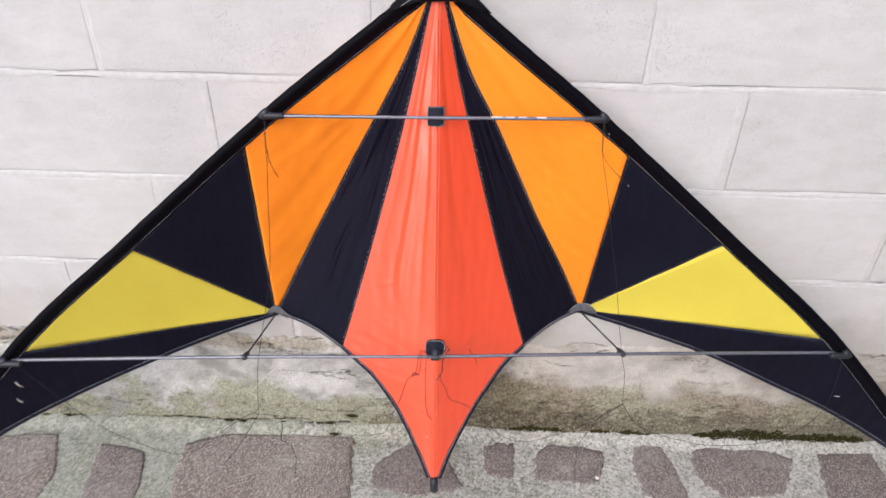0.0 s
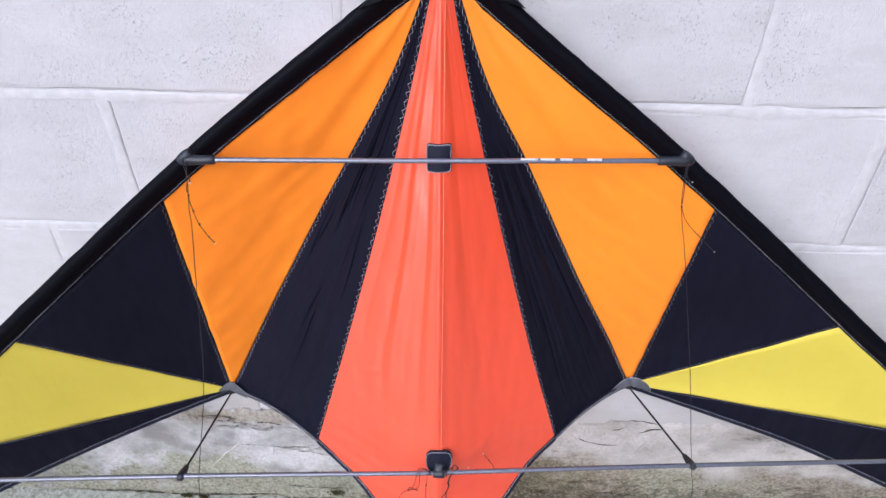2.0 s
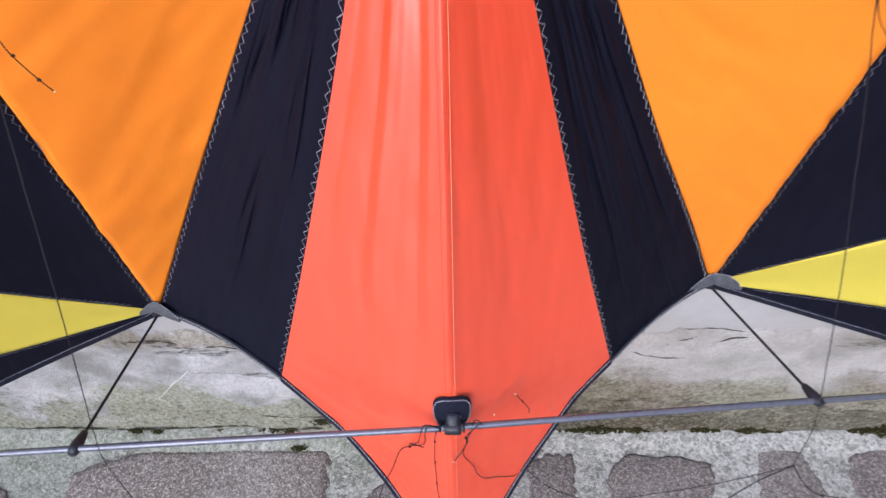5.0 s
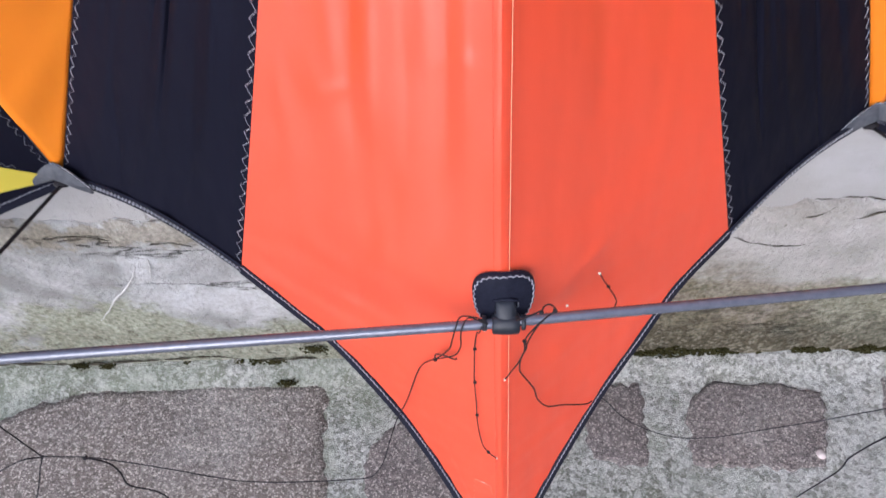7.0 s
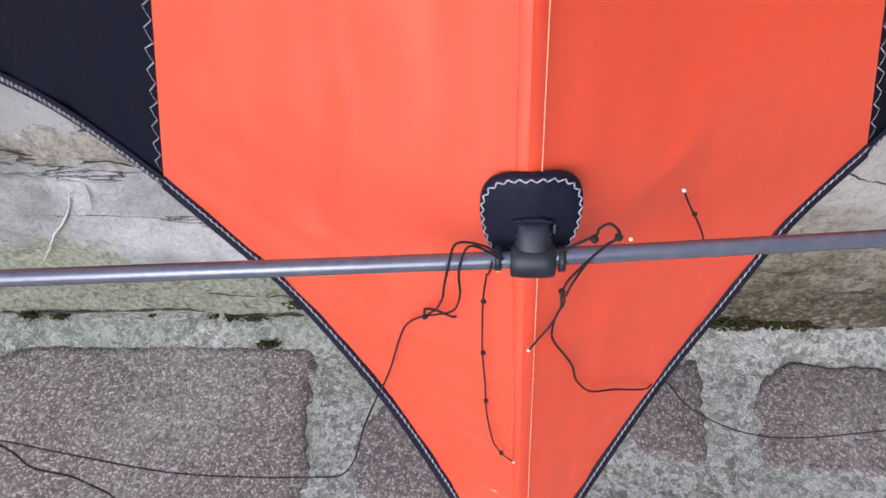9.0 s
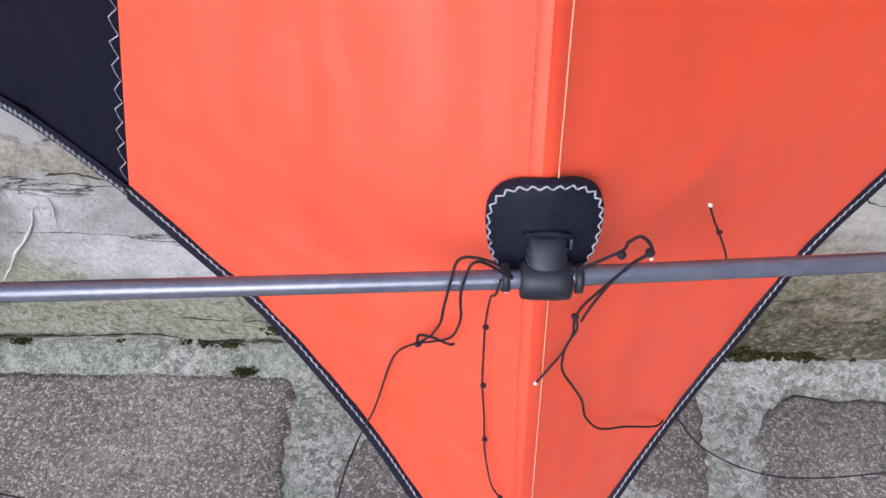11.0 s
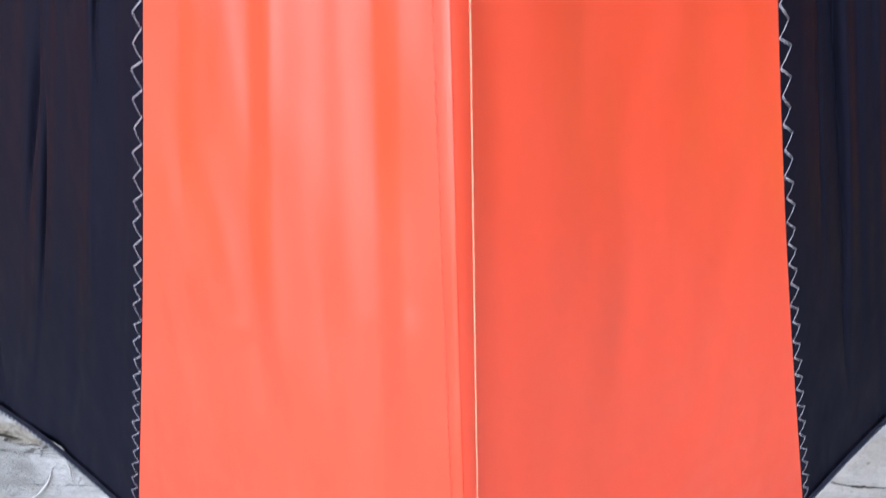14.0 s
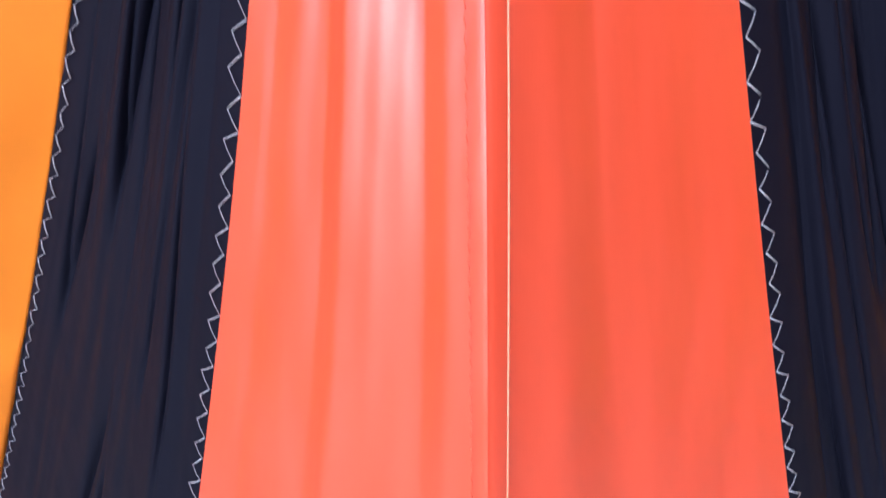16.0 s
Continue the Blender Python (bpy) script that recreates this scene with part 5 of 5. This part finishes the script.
cord([(0.2845, 2.242, 0.726), (0.2838, 2.242, 0.714), (0.2875, 2.242, 0.706), (0.2920, 2.243, 0.703)], 0.00050, (), True)

# inner legs from the centre fitting, over the sail to the tow points
cord([(0.0350, 2.1190, 0.3700), (0.0294, 2.1170, 0.3790), (0.0223, 2.1160, 0.3815), (0.0195, 2.1150, 0.3740), (0.0165, 2.1170, 0.3520), (0.0120, 2.1290, 0.3230), (0.0072, 2.1315, 0.3130)])
cord([(0.0350, 2.1185, 0.3700), (0.0262, 2.1165, 0.3795), (0.0226, 2.1170, 0.3690), (0.0214, 2.1200, 0.3470), (0.0180, 2.1270, 0.3240), (0.0110, 2.1310, 0.3140), (0.0065, 2.1315, 0.3120)], knots=[(0.0065, 2.1305, 0.3125)])
cord([(0.0190, 2.1270, 0.3195), (0.0170, 2.1275, 0.3185), (0.0120, 2.1290, 0.3200), (0.0070, 2.1305, 0.3190), (0.0060, 2.1310, 0.3140)], 0.0005)
cord([(0.0060, 2.1318, 0.3115), (-0.0029, 2.1335, 0.2989), (-0.0089, 2.1320, 0.2794), (-0.0131, 2.1300, 0.2634), (-0.0215, 2.1270, 0.2405), (-0.0250, 2.1110, 0.2445), (-0.0305, 2.1040, 0.2280), (-0.0400, 2.1000, 0.2090), (-0.0550, 2.1000, 0.2030), (-0.0790, 2.1000, 0.2000), (-0.1030, 2.1000, 0.1990), (-0.1220, 2.1000, 0.2010), (-0.1395, 2.1000, 0.2065), (-0.1705, 2.1000, 0.2270), (-0.2050, 2.1040, 0.2330), (-0.2250, 2.1060, 0.2345), (-0.2530, 2.1060, 0.2365)], n=110)
cord([(0.0320, 2.1165, 0.3720), (0.0312, 2.1185, 0.3620), (0.0300, 2.1270, 0.3474), (0.0288, 2.1252, 0.3338), (0.0286, 2.1186, 0.3076), (0.0296, 2.1110, 0.2800), (0.0318, 2.1040, 0.2575), (0.0362, 2.0998, 0.2500), (0.0413, 2.0968, 0.2475)], 0.00036,
     [(0.0289, 2.1252, 0.3338), (0.0287, 2.1184, 0.3076), (0.0297, 2.1108, 0.2800), (0.0362, 2.0998, 0.2500)], True)
cord([(0.0500, 2.1190, 0.3720), (0.0598, 2.1165, 0.3845), (0.0608, 2.1160, 0.3890), (0.0634, 2.1155, 0.3920), (0.0666, 2.1155, 0.3866), (0.0630, 2.1160, 0.3800), (0.0585, 2.1160, 0.3690), (0.0558, 2.1200, 0.3475)], knots=[(0.0600, 2.1155, 0.3850)])
cord([(0.0664, 2.1155, 0.3860), (0.0622, 2.1155, 0.3790), (0.0572, 2.1180, 0.3640), (0.0553, 2.1260, 0.3400), (0.0557, 2.1250, 0.3310), (0.0528, 2.1215, 0.3247), (0.0482, 2.1172, 0.3210), (0.0450, 2.1145, 0.3180)], knots=[(0.0554, 2.1255, 0.3405), (0.0664, 2.1155, 0.3860)], seal=True)
cord([(0.0554, 2.1262, 0.3400), (0.0566, 2.1255, 0.3330), (0.0546, 2.1238, 0.3273), (0.0535, 2.1215, 0.3220), (0.0544, 2.1200, 0.3148), (0.0624, 2.1203, 0.2957), (0.0658, 2.1192, 0.2827), (0.0730, 2.1206, 0.2696), (0.0856, 2.1264, 0.2586), (0.1010, 2.1332, 0.2438),
      (0.1180, 2.1500, 0.2150), (0.1470, 2.1500, 0.1708), (0.1966, 2.1500, 0.1400), (0.2601, 2.1500, 0.1600), (0.3200, 2.1450, 0.2050), (0.3640, 2.1400, 0.2540)], n=130)
cord([(0.0981, 2.1608, 0.3515), (0.1053, 2.1618, 0.3372), (0.1121, 2.1622, 0.3226), (0.1125, 2.1622, 0.3150)], 0.00036, [(0.1053, 2.1614, 0.3372)])
for p in ((0.0981, 2.1602, 0.3520), (0.0797, 2.1450, 0.3440), (0.0340, 2.1212, 0.3602)):
    knot(Vector(p), 0.0008, kite, SEAL)

# outer legs and loose ends below the tow points
cord([(-0.253, 2.106, 0.236), (-0.2600, 2.105, 0.2240), (-0.2820, 2.105, 0.1840), (-0.3010, 2.105, 0.1520), (-0.3350, 2.106, 0.1000)], 0.00058, (), False)
cord([(-0.2270, 2.106, 0.2345), (-0.2165, 2.107, 0.2210), (-0.2170, 2.108, 0.2020), (-0.2215, 2.108, 0.1740), (-0.2070, 2.108, 0.1580), (-0.2020, 2.108, 0.1300), (-0.2020, 2.108, 0.1170), (-0.2090, 2.108, 0.0700)], 0.00058, [(-0.2250, 2.1055, 0.2345)], n=70)
cord([(-0.253, 2.106, 0.236), (-0.2620, 2.100, 0.2440), (-0.2970, 2.095, 0.2210), (-0.3730, 2.085, 0.1600), (-0.4270, 2.080, 0.1680), (-0.5100, 2.072, 0.2350), (-0.6000, 2.064, 0.3720)], 0.00050, n=70)
cord([(0.364, 2.140, 0.254), (0.3296, 2.130, 0.2358), (0.3000, 2.124, 0.1750), (0.2960, 2.120, 0.1500), (0.3031, 2.130, 0.0562)], 0.00058)
cord([(0.364, 2.140, 0.254), (0.3850, 2.135, 0.2220), (0.4070, 2.131, 0.2050), (0.4740, 2.140, 0.1710), (0.5540, 2.155, 0.1420), (0.6670, 2.172, 0.1450), (0.7350, 2.186, 0.2070), (0.7300, 2.184, 0.3400)], 0.00050, [(0.4070, 2.1305, 0.2050)], n=70)

# frayed pale cord ends at the wing tips
for a, b in (
        ((0.7501, 2.194, 0.237), (0.7622, 2.194, 0.2359)),
        ((0.7586, 2.19, 0.2707), (0.7682, 2.19, 0.2679)),
        ((-0.6091, 2.06, 0.3403), (-0.5996, 2.06, 0.3292)),
        ((-0.6188, 2.06, 0.3033), (-0.6109, 2.06, 0.2947)),
):
    tube("cord_end", [Vector(a), Vector(a).lerp(Vector(b), 0.5) + Vector((0, -0.002, 0.001)), Vector(b)], 0.0005, SEAL, kite, "frayed pale cord end", 6)
